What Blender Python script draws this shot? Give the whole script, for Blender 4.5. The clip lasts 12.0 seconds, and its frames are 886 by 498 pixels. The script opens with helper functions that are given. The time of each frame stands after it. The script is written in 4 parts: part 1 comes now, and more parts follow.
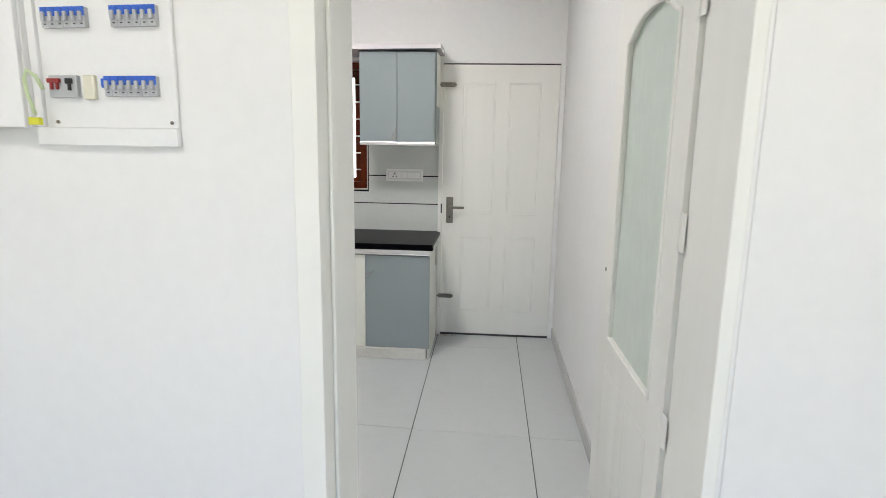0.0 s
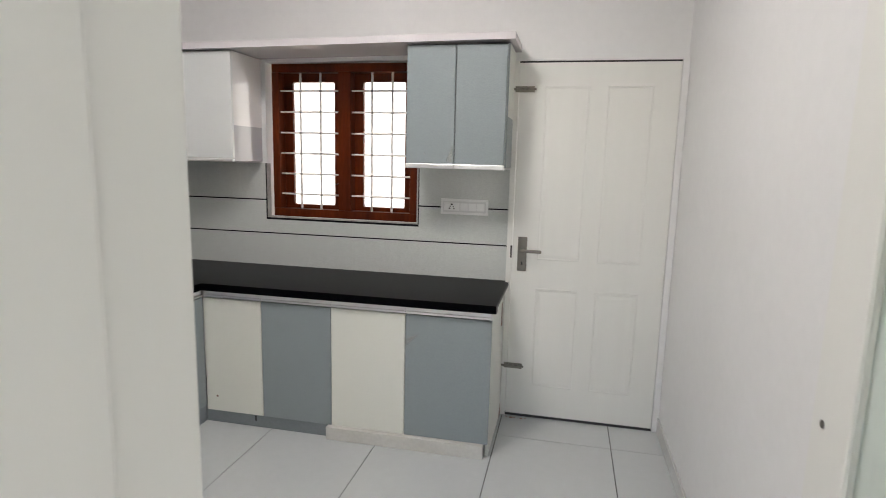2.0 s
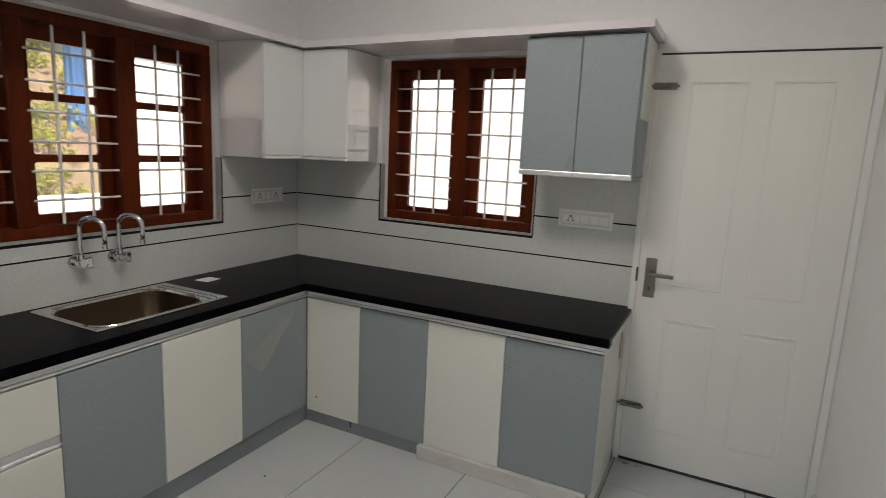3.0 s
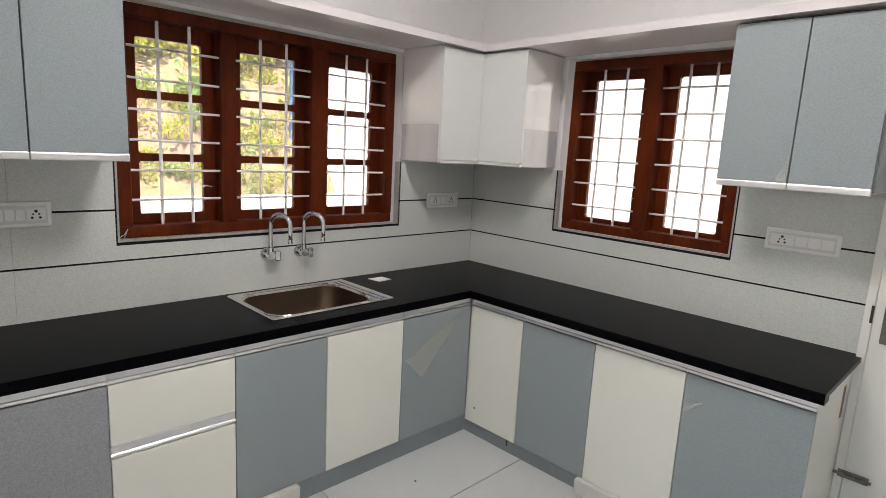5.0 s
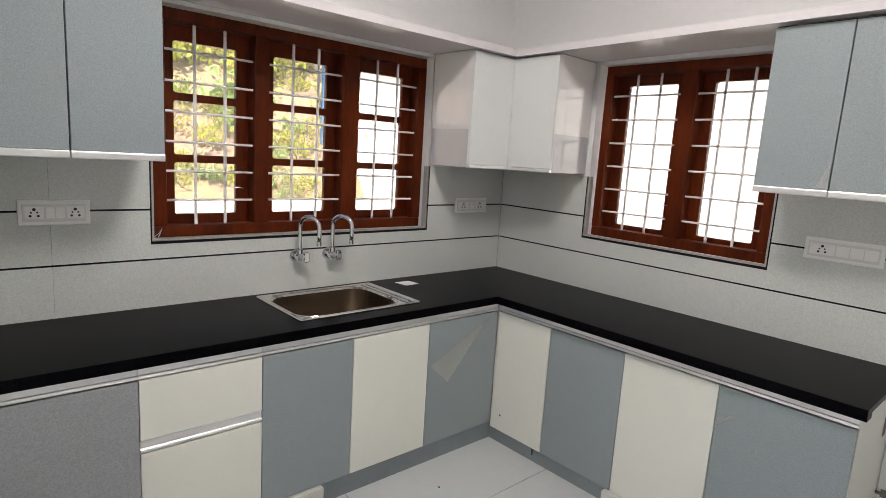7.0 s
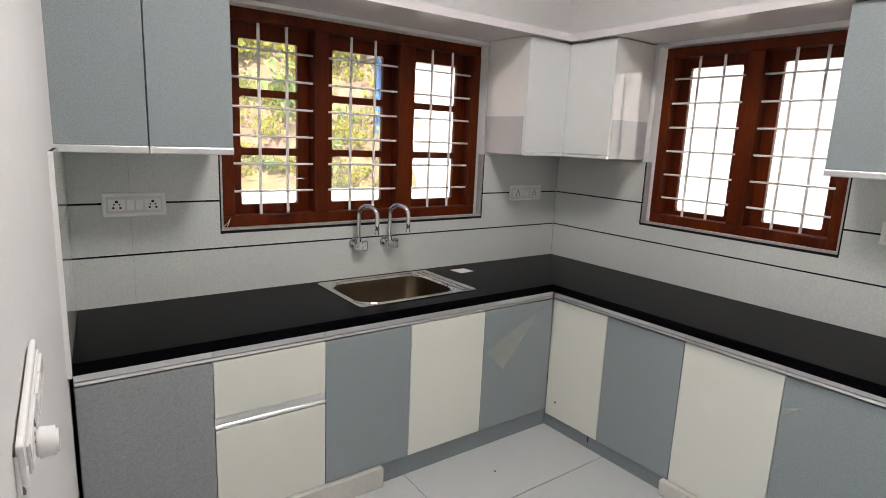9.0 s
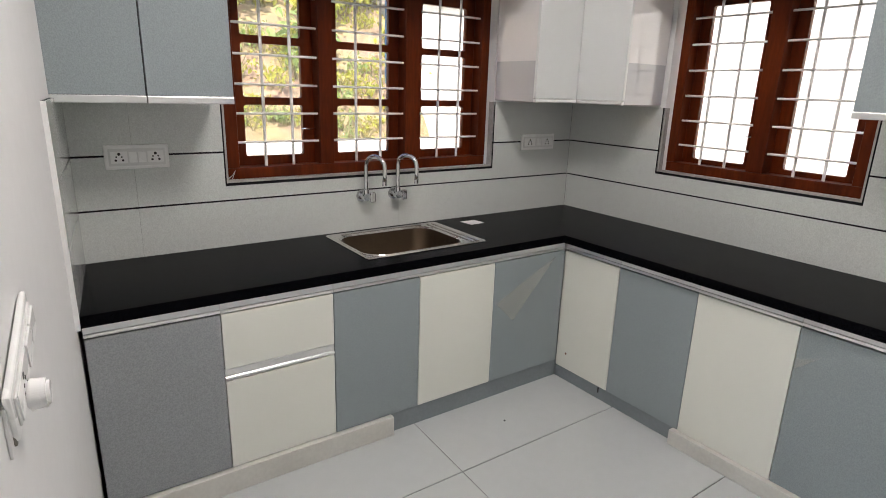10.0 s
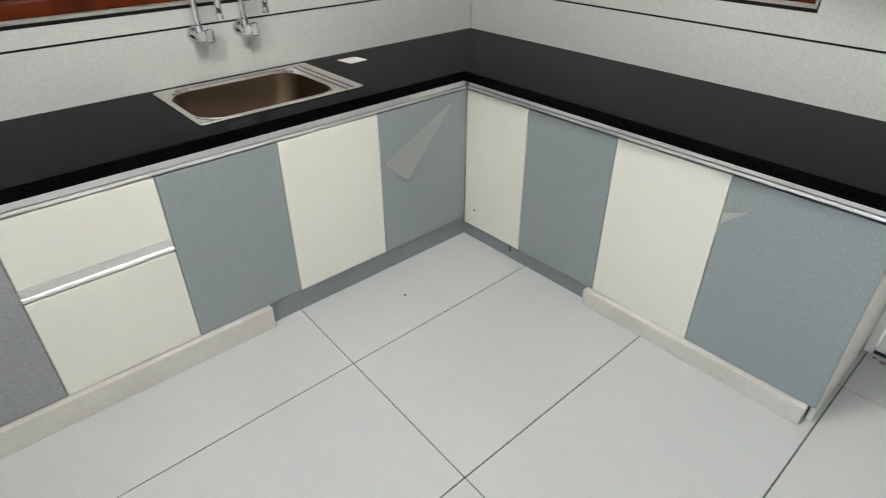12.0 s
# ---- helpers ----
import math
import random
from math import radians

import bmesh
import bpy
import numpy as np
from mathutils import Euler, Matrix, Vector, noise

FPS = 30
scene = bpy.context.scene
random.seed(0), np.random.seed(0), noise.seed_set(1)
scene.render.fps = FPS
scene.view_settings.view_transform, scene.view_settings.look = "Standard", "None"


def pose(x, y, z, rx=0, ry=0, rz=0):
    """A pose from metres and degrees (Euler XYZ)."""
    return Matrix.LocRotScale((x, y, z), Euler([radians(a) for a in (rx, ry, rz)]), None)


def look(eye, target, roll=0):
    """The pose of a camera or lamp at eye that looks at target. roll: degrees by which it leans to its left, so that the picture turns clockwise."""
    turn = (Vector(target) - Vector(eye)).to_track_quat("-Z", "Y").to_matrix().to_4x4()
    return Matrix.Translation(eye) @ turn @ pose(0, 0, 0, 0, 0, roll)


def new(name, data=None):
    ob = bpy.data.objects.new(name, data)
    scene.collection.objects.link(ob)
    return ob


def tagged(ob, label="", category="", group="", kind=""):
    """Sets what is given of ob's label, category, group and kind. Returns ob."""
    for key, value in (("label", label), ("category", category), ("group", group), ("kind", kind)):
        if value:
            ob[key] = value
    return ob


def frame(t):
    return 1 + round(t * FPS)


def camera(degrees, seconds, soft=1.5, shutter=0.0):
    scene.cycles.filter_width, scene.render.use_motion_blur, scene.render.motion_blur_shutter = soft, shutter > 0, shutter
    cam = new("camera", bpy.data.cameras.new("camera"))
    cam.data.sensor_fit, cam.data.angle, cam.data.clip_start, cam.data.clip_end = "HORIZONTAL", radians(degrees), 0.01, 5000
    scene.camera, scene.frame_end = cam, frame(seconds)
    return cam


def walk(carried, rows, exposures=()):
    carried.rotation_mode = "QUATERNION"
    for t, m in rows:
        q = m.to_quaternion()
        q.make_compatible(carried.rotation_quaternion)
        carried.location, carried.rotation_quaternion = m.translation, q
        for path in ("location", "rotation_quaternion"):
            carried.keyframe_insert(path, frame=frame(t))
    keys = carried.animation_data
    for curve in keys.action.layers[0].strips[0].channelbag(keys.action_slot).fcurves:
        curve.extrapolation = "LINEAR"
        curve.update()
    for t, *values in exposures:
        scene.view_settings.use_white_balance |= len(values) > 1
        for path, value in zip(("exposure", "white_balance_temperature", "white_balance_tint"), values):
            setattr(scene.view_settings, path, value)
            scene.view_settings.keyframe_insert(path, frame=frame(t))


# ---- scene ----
cam = camera(75.7, 12.0, soft=0.6, shutter=0.32)
PATH = [
    (0, (2.574, -4.338, 1.503), (2.420, -2.379, 1.130), 0.90),
    (0.5, (2.541, -4.061, 1.514), (2.384, -2.104, 1.131), 1.10),
    (1, (2.571, -3.757, 1.511), (2.408, -1.799, 1.133), 1.00),
    (1.5, (2.561, -3.532, 1.498), (2.288, -1.582, 1.138), 1.10),
    (2, (2.519, -3.298, 1.526), (2.102, -1.366, 1.208), 1.40),
    (2.5, (2.540, -3.126, 1.565), (1.913, -1.258, 1.225), 1.90),
    (3, (2.59, -2.974, 1.572), (1.713, -1.211, 1.224), 2.7),
    (3.5, (2.552, -2.89, 1.596), (1.474, -1.244, 1.236), 2.7),
    (5.5, (2.58, -2.786, 1.544), (1.147, -1.433, 1.202), 3.4),
    (6, (2.569, -2.786, 1.541), (1.13, -1.439, 1.204), 3.6),
    (6.5, (2.565, -2.782, 1.536), (1.111, -1.45, 1.202), 3.6),
    (8.5, (2.591, -2.819, 1.542), (1.05, -1.588, 1.213), 3.1),
    (9, (2.579, -2.822, 1.546), (1.004, -1.649, 1.164), 2.5),
    (9.5, (2.585, -2.798, 1.548), (1.002, -1.665, 1.089), 2.1),
    (10, (2.564, -2.772, 1.529), (0.993, -1.661, 0.986), 1.8),
    (10.5, (2.533, -2.72, 1.516), (0.984, -1.628, 0.875), 1.7),
    (11, (2.496, -2.624, 1.491), (0.985, -1.569, 0.715), 1.6),
    (11.5, (2.413, -2.445, 1.469), (0.992, -1.391, 0.536), 1.0),
    (12, (2.333, -2.287, 1.477), (1.077, -1.165, 0.398), -0.1),
]
EXPOSURES = [(0, 1.88, 6430, 12), (1.0, 1.96, 6430, 13.5), (1.5, 1.95, 6460, 14.5), (2.0, 1.75, 6560, 14), (2.5, 1.57, 6700, 13.5), (2.8, 1.2, 6760, 13), (3.0, 1.12, 6760, 13), (3.3, 1.4, 6650, 14), (3.5, 1.77, 6520, 14.5),
             (5.5, 1.84, 6610, 15), (8.5, 1.80, 6610, 15), (9.5, 1.76, 6610, 15), (10.5, 1.77, 6620, 14), (11.0, 2.0, 6580, 12), (11.5, 2.25, 6600, 10), (12, 2.24, 6490, 9.5)]
walk(cam, [(t, look(eye, target, roll)) for t, eye, target, roll in PATH], EXPOSURES)

# ---- world, sun, exposure ----
SUN_EL, SUN_AZ = radians(52), radians(122)   # azimuth clockwise from +y
world = bpy.data.worlds.new("sky")
scene.world = world
world.use_nodes = True
wn = world.node_tree.nodes
sky = wn.new("ShaderNodeTexSky")
sky.sky_type = "NISHITA"
sky.sun_disc = False
sky.sun_elevation, sky.sun_rotation = SUN_EL, SUN_AZ
wn["Background"].inputs["Strength"].default_value = 0.15
world.node_tree.links.new(sky.outputs["Color"], wn["Background"].inputs["Color"])
sun = new("sun", bpy.data.lights.new("sun", "SUN"))
sun.data.energy, sun.data.angle, sun.data.color = 4.8, radians(0.6), (1.0, 0.95, 0.86)
sun_from = Vector((math.sin(SUN_AZ) * math.cos(SUN_EL), math.cos(SUN_AZ) * math.cos(SUN_EL), math.sin(SUN_EL)))
sun.matrix_world = look(sun_from * 30, (0, 0, 0))
# strengths of the added ceiling panels, which stay out of view
FILL_KITCHEN, FILL_DINING = 11.3, 4.3


# ---- materials ----
def mat(name, base, rough=0.5, metal=0.0, var=0.05, scale=3.0, fine=60.0, bump=0.0, bscale=150.0, coat=0.0, spec=0.5,
        tint=None, piece=0.0, stretch=(1, 1, 1), wear=0.18):
    """A surface with wear at two scales; tint is the colour that the large patches lean to."""
    m = bpy.data.materials.new(name)
    m.use_nodes = True
    nt = m.node_tree
    n, l = nt.nodes, nt.links
    b = n["Principled BSDF"]
    tc = n.new("ShaderNodeTexCoord")
    mp = n.new("ShaderNodeMapping")
    mp.inputs["Scale"].default_value = stretch
    l.new(tc.outputs["Object"], mp.inputs["Vector"])
    big, small = n.new("ShaderNodeTexNoise"), n.new("ShaderNodeTexNoise")
    big.inputs["Scale"].default_value, big.inputs["Detail"].default_value = scale, 5
    small.inputs["Scale"].default_value, small.inputs["Detail"].default_value = fine, 3
    l.new(mp.outputs["Vector"], big.inputs["Vector"])
    l.new(mp.outputs["Vector"], small.inputs["Vector"])
    tint = tint or [c * (1 - 2 * var) for c in base]
    mix = n.new("ShaderNodeMix")
    mix.data_type = "RGBA"
    mix.inputs["A"].default_value, mix.inputs["B"].default_value = (*base, 1), (*tint, 1)
    ramp = n.new("ShaderNodeMapRange")
    ramp.inputs["From Min"].default_value, ramp.inputs["From Max"].default_value = 0.35, 0.80
    l.new(big.outputs["Fac"], ramp.inputs["Value"])
    l.new(ramp.outputs["Result"], mix.inputs["Factor"])
    hsv = n.new("ShaderNodeHueSaturation")
    vr = n.new("ShaderNodeMapRange")
    vr.inputs["From Min"].default_value, vr.inputs["From Max"].default_value = 0.3, 0.7
    vr.inputs["To Min"].default_value, vr.inputs["To Max"].default_value = 1 - var, 1 + var
    l.new(small.outputs["Fac"], vr.inputs["Value"])
    last = vr.outputs["Result"]
    if piece:
        oi = n.new("ShaderNodeObjectInfo")
        pr = n.new("ShaderNodeMapRange")
        pr.inputs["To Min"].default_value, pr.inputs["To Max"].default_value = 1 - piece, 1 + piece
        l.new(oi.outputs["Random"], pr.inputs["Value"])
        mu = n.new("ShaderNodeMath")
        mu.operation = "MULTIPLY"
        l.new(last, mu.inputs[0])
        l.new(pr.outputs["Result"], mu.inputs[1])
        last = mu.outputs[0]
    l.new(last, hsv.inputs["Value"])
    l.new(mix.outputs["Result"], hsv.inputs["Color"])
    l.new(hsv.outputs["Color"], b.inputs["Base Color"])
    rr = n.new("ShaderNodeMapRange")
    rr.inputs["From Min"].default_value, rr.inputs["From Max"].default_value = 0.3, 0.7
    rr.inputs["To Min"].default_value, rr.inputs["To Max"].default_value = max(0.02, rough * (1 - wear)), min(1, rough * (1 + wear))
    l.new(big.outputs["Fac"], rr.inputs["Value"])
    l.new(rr.outputs["Result"], b.inputs["Roughness"])
    b.inputs["Metallic"].default_value = metal
    b.inputs["Specular IOR Level"].default_value = spec
    b.inputs["Coat Weight"].default_value = coat
    b.inputs["Coat Roughness"].default_value = 0.06
    if bump:
        bn, bp = n.new("ShaderNodeTexNoise"), n.new("ShaderNodeBump")
        bn.inputs["Scale"].default_value, bn.inputs["Detail"].default_value = bscale, 4
        bp.inputs["Strength"].default_value, bp.inputs["Distance"].default_value = bump, 0.004
        l.new(mp.outputs["Vector"], bn.inputs["Vector"])
        l.new(bn.outputs["Fac"], bp.inputs["Height"])
        l.new(bp.outputs["Normal"], b.inputs["Normal"])
    return m


def glow(name, colour, strength):
    m = bpy.data.materials.new(name)
    m.use_nodes = True
    b = m.node_tree.nodes["Principled BSDF"]
    b.inputs["Emission Color"].default_value = (*colour, 1)
    b.inputs["Emission Strength"].default_value = strength
    return m


def glassy(name, colour, rough, transmission=1.0, mottled=0.0):
    m = bpy.data.materials.new(name)
    m.use_nodes = True
    nt = m.node_tree
    b = nt.nodes["Principled BSDF"]
    b.inputs["Base Color"].default_value = (*colour, 1)
    b.inputs["Roughness"].default_value = rough
    b.inputs["Transmission Weight"].default_value = transmission
    b.inputs["IOR"].default_value = 1.45
    if mottled:
        no, bp = nt.nodes.new("ShaderNodeTexNoise"), nt.nodes.new("ShaderNodeBump")
        no.inputs["Scale"].default_value = 14
        no.inputs["Detail"].default_value = 6
        mix = nt.nodes.new("ShaderNodeMix")
        mix.data_type = "RGBA"
        mix.inputs["A"].default_value = (*colour, 1)
        mix.inputs["B"].default_value = (*[c * (1 - mottled) for c in colour], 1)
        nt.links.new(no.outputs["Fac"], mix.inputs["Factor"])
        nt.links.new(mix.outputs["Result"], b.inputs["Base Color"])
        bp.inputs["Strength"].default_value = 0.15
        nt.links.new(no.outputs["Fac"], bp.inputs["Height"])
        nt.links.new(bp.outputs["Normal"], b.inputs["Normal"])
    return m


def thin_film(name, colour, cover):
    m = bpy.data.materials.new(name)
    m.use_nodes = True
    nt = m.node_tree
    b = nt.nodes["Principled BSDF"]
    b.inputs["Base Color"].default_value = (*colour, 1)
    b.inputs["Roughness"].default_value = 0.25
    clear, mix = nt.nodes.new("ShaderNodeBsdfTransparent"), nt.nodes.new("ShaderNodeMixShader")
    mix.inputs[0].default_value = cover
    nt.links.new(clear.outputs[0], mix.inputs[1])
    nt.links.new(b.outputs[0], mix.inputs[2])
    nt.links.new(mix.outputs[0], nt.nodes["Material Output"].inputs["Surface"])
    return m


PAINT = mat("white_wall_paint", (0.79, 0.787, 0.783), 0.55, var=0.012, scale=1.2, fine=25, bump=0.06, bscale=90, tint=(0.765, 0.76, 0.75))
CEIL = mat("ceiling_paint", (0.82, 0.82, 0.82), 0.7, var=0.01, bump=0.04)
SLAB = mat("loft_slab_paint", (0.69, 0.66, 0.67), 0.20, var=0.01, scale=2.0, fine=12, tint=(0.67, 0.63, 0.64), bump=0.04, bscale=20)
DOOR = mat("door_enamel", (0.785, 0.783, 0.748), 0.38, var=0.015, scale=2.0, fine=12, stretch=(1, 1, 0.12), tint=(0.755, 0.75, 0.705), bump=0.06, bscale=60)
JAMB = mat("frame_enamel", (0.82, 0.82, 0.785), 0.40, var=0.015, scale=2.0, fine=14, stretch=(1, 1, 0.1), bump=0.05, bscale=60)
FLOOR_TILE = mat("floor_tile", (0.515, 0.535, 0.535), 0.06, var=0.012, scale=1.6, fine=18, tint=(0.50, 0.52, 0.52), piece=0.012)
GROUT = mat("floor_grout", (0.075, 0.075, 0.07), 0.9, var=0.15, scale=5, fine=60)
SKIRT = mat("skirting_tile", (0.57, 0.57, 0.55), 0.2, var=0.03)
WALL_TILE = mat("grey_wall_tile", (0.61, 0.635, 0.61), 0.09, var=0.11, scale=4, fine=230, tint=(0.605, 0.62, 0.60), piece=0.012, bump=0.015, bscale=60)
TILE_GROUT = mat("dark_tile_grout", (0.014, 0.014, 0.016), 0.8, var=0.1, spec=0.1)
TILE_EDGE = mat("tile_edge_cement", (0.44, 0.42, 0.405), 0.95, spec=0.1, var=0.10, scale=20, fine=90, tint=(0.33, 0.31, 0.29))
GREY = mat("grey_blue_laminate", (0.276, 0.317, 0.328), 0.33, var=0.14, scale=3, fine=250, bump=0.05, bscale=400, wear=0.06, tint=(0.268, 0.308, 0.319))
CREAM = mat("white_laminate", (0.77, 0.777, 0.71), 0.30, tint=(0.765, 0.772, 0.705), var=0.004, scale=1.0, fine=10, wear=0.03)
PALE = mat("pale_white_laminate", (0.73, 0.745, 0.735), 0.26, tint=(0.73, 0.745, 0.735), var=0.004, scale=1.0, fine=10, wear=0.03)
DULL_GREY = mat("dull_grey_laminate", (0.295, 0.312, 0.322), 0.42, var=0.16, scale=3, fine=200, tint=(0.287, 0.302, 0.312), bump=0.04, bscale=400)
BARE = mat("bare_board_edge", (0.30, 0.17, 0.13), 0.8, var=0.15, scale=20, fine=90)
YELLOW_PAINT = mat("yellow_post_paint", (0.62, 0.40, 0.04), 0.6, var=0.08)
GLOSS_WHITE = mat("gloss_white_laminate", (0.80, 0.78, 0.77), 0.05, coat=0.6, var=0.012, scale=3, fine=100)
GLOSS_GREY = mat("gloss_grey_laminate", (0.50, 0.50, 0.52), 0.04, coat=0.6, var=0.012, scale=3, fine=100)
CARCASS = mat("carcass_board", (0.60, 0.60, 0.58), 0.5, var=0.03)
# near black: shade inside gaps put into colour, also dark chips and notches
DARK = mat("gap_shade_and_chips", (0.03, 0.03, 0.032), 0.7, var=0.1)
PLINTH_GREY = mat("grey_plinth_board", (0.22, 0.25, 0.265), 0.4, var=0.05, scale=5, fine=80)
PLINTH_WHITE = mat("dusty_white_plinth", (0.64, 0.63, 0.59), 0.45, var=0.04, scale=5, fine=60, tint=(0.57, 0.555, 0.51), bump=0.06)
GRANITE = mat("black_granite", (0.0012, 0.0012, 0.0018), 0.26, var=0.95, scale=90, fine=260, tint=(0.004, 0.004, 0.006), bump=0.006, bscale=500, spec=0.034, wear=0.04)
STEEL = mat("brushed_steel", (0.74, 0.71, 0.67), 0.17, metal=1, var=0.05, scale=6, fine=90, stretch=(1, 12, 1))
# far darker than the rim steel: the bowl's shade is in the colour
BOWL = mat("shaded_bowl_steel", (0.085, 0.060, 0.040), 0.38, metal=1, var=0.06, scale=6, fine=90, stretch=(8, 1, 1))
CHROME = mat("chrome", (0.72, 0.72, 0.73), 0.07, metal=1, var=0.02)
ALU = mat("aluminium_profile", (0.84, 0.84, 0.84), 0.34, metal=1, var=0.01, scale=2, fine=60, wear=0.05)
NICKEL = mat("dull_nickel", (0.22, 0.205, 0.18), 0.40, metal=1, var=0.08, scale=20, fine=120)
WOOD = mat("red_brown_window_wood", (0.115, 0.0195, 0.004), 0.36, var=0.2, scale=9, fine=70, stretch=(1, 1, 0.16), tint=(0.042, 0.0065, 0.002), bump=0.08, bscale=90, spec=0.12)
BAR = mat("white_painted_bar", (0.80, 0.78, 0.76), 0.4, var=0.04)
PLASTIC = mat("white_plastic", (0.87, 0.87, 0.86), 0.28, var=0.01)
# white plastic darkened to carry the shade round rockers and sockets
PLASTIC_SHADE = mat("shade_grey_plastic", (0.72, 0.72, 0.71), 0.35, var=0.01)
PLASTIC2 = mat("ivory_plastic", (0.72, 0.69, 0.56), 0.35, var=0.02)
SOCKET = mat("socket_hole", (0.02, 0.02, 0.02), 0.6, var=0.05)
BOX_PAINT = mat("powder_coated_steel", (0.79, 0.79, 0.79), 0.4, var=0.012)
MCB_GREY = mat("breaker_grey", (0.46, 0.47, 0.49), 0.45, var=0.03)
MCB_BLUE = mat("breaker_blue", (0.03, 0.12, 0.55), 0.35, var=0.05)
MCB_RED = mat("breaker_red", (0.30, 0.03, 0.03), 0.4, var=0.05)
WIRE = mat("pale_green_wire", (0.55, 0.66, 0.40), 0.4, var=0.04)
YELLOW = mat("yellow_tag", (0.70, 0.68, 0.05), 0.5, var=0.04)
FILM = thin_film("peeling_film", (0.66, 0.65, 0.57), 0.33)
PAPER = mat("paper_card", (0.80, 0.77, 0.78), 0.6, var=0.02)
GLASS = glassy("window_glass", (1, 1, 1), 0.0)
FROST = glassy("frosted_glass", (0.70, 0.775, 0.715), 0.45, 0.12, mottled=0.16)
SOIL = mat("laterite_soil", (0.205, 0.128, 0.088), 0.95, var=0.22, scale=1.6, fine=9, tint=(0.21, 0.18, 0.075), bump=0.5, bscale=6)
GROUND = mat("dry_ground", (0.42, 0.36, 0.27), 0.95, var=0.15, scale=0.7, fine=8, tint=(0.25, 0.27, 0.10), bump=0.3, bscale=10)
CONCRETE = mat("white_parapet", (0.72, 0.70, 0.66), 0.8, var=0.06, scale=2, fine=20)
HOUSE_FRAME = mat("pale_pink_frame_paint", (0.50, 0.40, 0.37), 0.6, var=0.05)
HOUSE_WALL = mat("house_wall_paint", (0.80, 0.78, 0.74), 0.8, var=0.03, scale=1, fine=12, tint=(0.76, 0.72, 0.66))
ROOF = mat("roof_concrete", (0.40, 0.36, 0.33), 0.9, var=0.1)
BLUE = mat("blue_tarpaulin", (0.16, 0.34, 0.66), 0.5, var=0.1, scale=4, fine=30)


def translucent(m, colour, share):
    """Lets light through a thin leaf, or mixes a faint haze into a pane."""
    nt = m.node_tree
    tr, mix = nt.nodes.new("ShaderNodeBsdfTranslucent"), nt.nodes.new("ShaderNodeMixShader")
    tr.inputs["Color"].default_value = (*colour, 1)
    mix.inputs[0].default_value = share
    nt.links.new(nt.nodes["Principled BSDF"].outputs[0], mix.inputs[1])
    nt.links.new(tr.outputs[0], mix.inputs[2])
    nt.links.new(mix.outputs[0], nt.nodes["Material Output"].inputs["Surface"])
    return m


translucent(GLASS, (0.90, 0.87, 0.80), 0.05)        # haze put into the panes, paling the dark parts of the view
LEAF = translucent(mat("sunlit_leaf", (0.27, 0.29, 0.035), 0.6, var=0.2, scale=1.2, fine=14, tint=(0.34, 0.31, 0.04)), (0.55, 0.56, 0.08), 0.5)
LEAF2 = translucent(mat("fresh_leaf", (0.22, 0.31, 0.11), 0.6, var=0.2, scale=2.5, fine=14, tint=(0.23, 0.30, 0.08)), (0.42, 0.56, 0.20), 0.5)
BARK = mat("bark", (0.26, 0.22, 0.10), 0.9, var=0.2, bump=0.4, bscale=30)
# glow of the added fill panels on the ceilings
FILL_GLOW = glow("fill_glow", (1.0, 0.97, 0.93), FILL_KITCHEN)
FILL_GLOW_DINING = glow("fill_glow_dining", (1.0, 0.962, 0.925), FILL_DINING)


# ---- mesh helpers ----
def thing(name, label, category, group="", kind="", at=(0, 0, 0)):
    ob = new(name)
    ob.location = at
    ob.empty_display_size = 0.05
    bpy.context.view_layer.update()
    return tagged(ob, label, category, group, kind)


def part(name, bm, material, parent=None, label="", smooth=False):
    """Links a bmesh as one mesh object, in world coordinates, under its parent."""
    me = bpy.data.meshes.new(name)
    bmesh.ops.recalc_face_normals(bm, faces=bm.faces)
    bm.to_mesh(me)
    bm.free()
    me.materials.append(material)
    if smooth:
        for p in me.polygons:
            p.use_smooth = True
    ob = new(name, me)
    if parent is not None:
        ob.parent = parent
        off = Vector((0, 0, 0))
        p = parent
        while p is not None:
            off += p.location
            p = p.parent
        me.transform(Matrix.Translation(-off))
    if label:
        ob["label"] = label
    return ob


def box(x0, x1, y0, y1, z0, z1, bevel=0.0, seg=2, bm=None):
    own = bmesh.new()
    bmesh.ops.create_cube(own, size=1)
    own.transform(Matrix.Translation(((x0 + x1) / 2, (y0 + y1) / 2, (z0 + z1) / 2)) @ Matrix.Diagonal((x1 - x0, y1 - y0, z1 - z0, 1)))
    if bevel:
        bmesh.ops.bevel(own, geom=own.edges[:], offset=bevel, segments=seg, affect="EDGES", profile=0.5)
    return own if bm is None else join(bm, own)


def join(bm, other):
    me = bpy.data.meshes.new("tmp")
    other.to_mesh(me)
    other.free()
    bm.from_mesh(me)
    bpy.data.meshes.remove(me)
    return bm


def cyl(p0, p1, r, seg=14, r2=None, bevel=0.0):
    p0, p1 = Vector(p0), Vector(p1)
    bm = bmesh.new()
    bmesh.ops.create_cone(bm, cap_ends=True, segments=seg, radius1=r, radius2=r if r2 is None else r2, depth=(p1 - p0).length)
    if bevel:
        rims = [e for e in bm.edges if abs(e.verts[0].co.z - e.verts[1].co.z) < 1e-6]
        bmesh.ops.bevel(bm, geom=rims, offset=bevel, segments=2, affect="EDGES")
    bm.transform(Matrix.Translation((p0 + p1) / 2) @ (p1 - p0).to_track_quat("Z", "Y").to_matrix().to_4x4())
    return bm


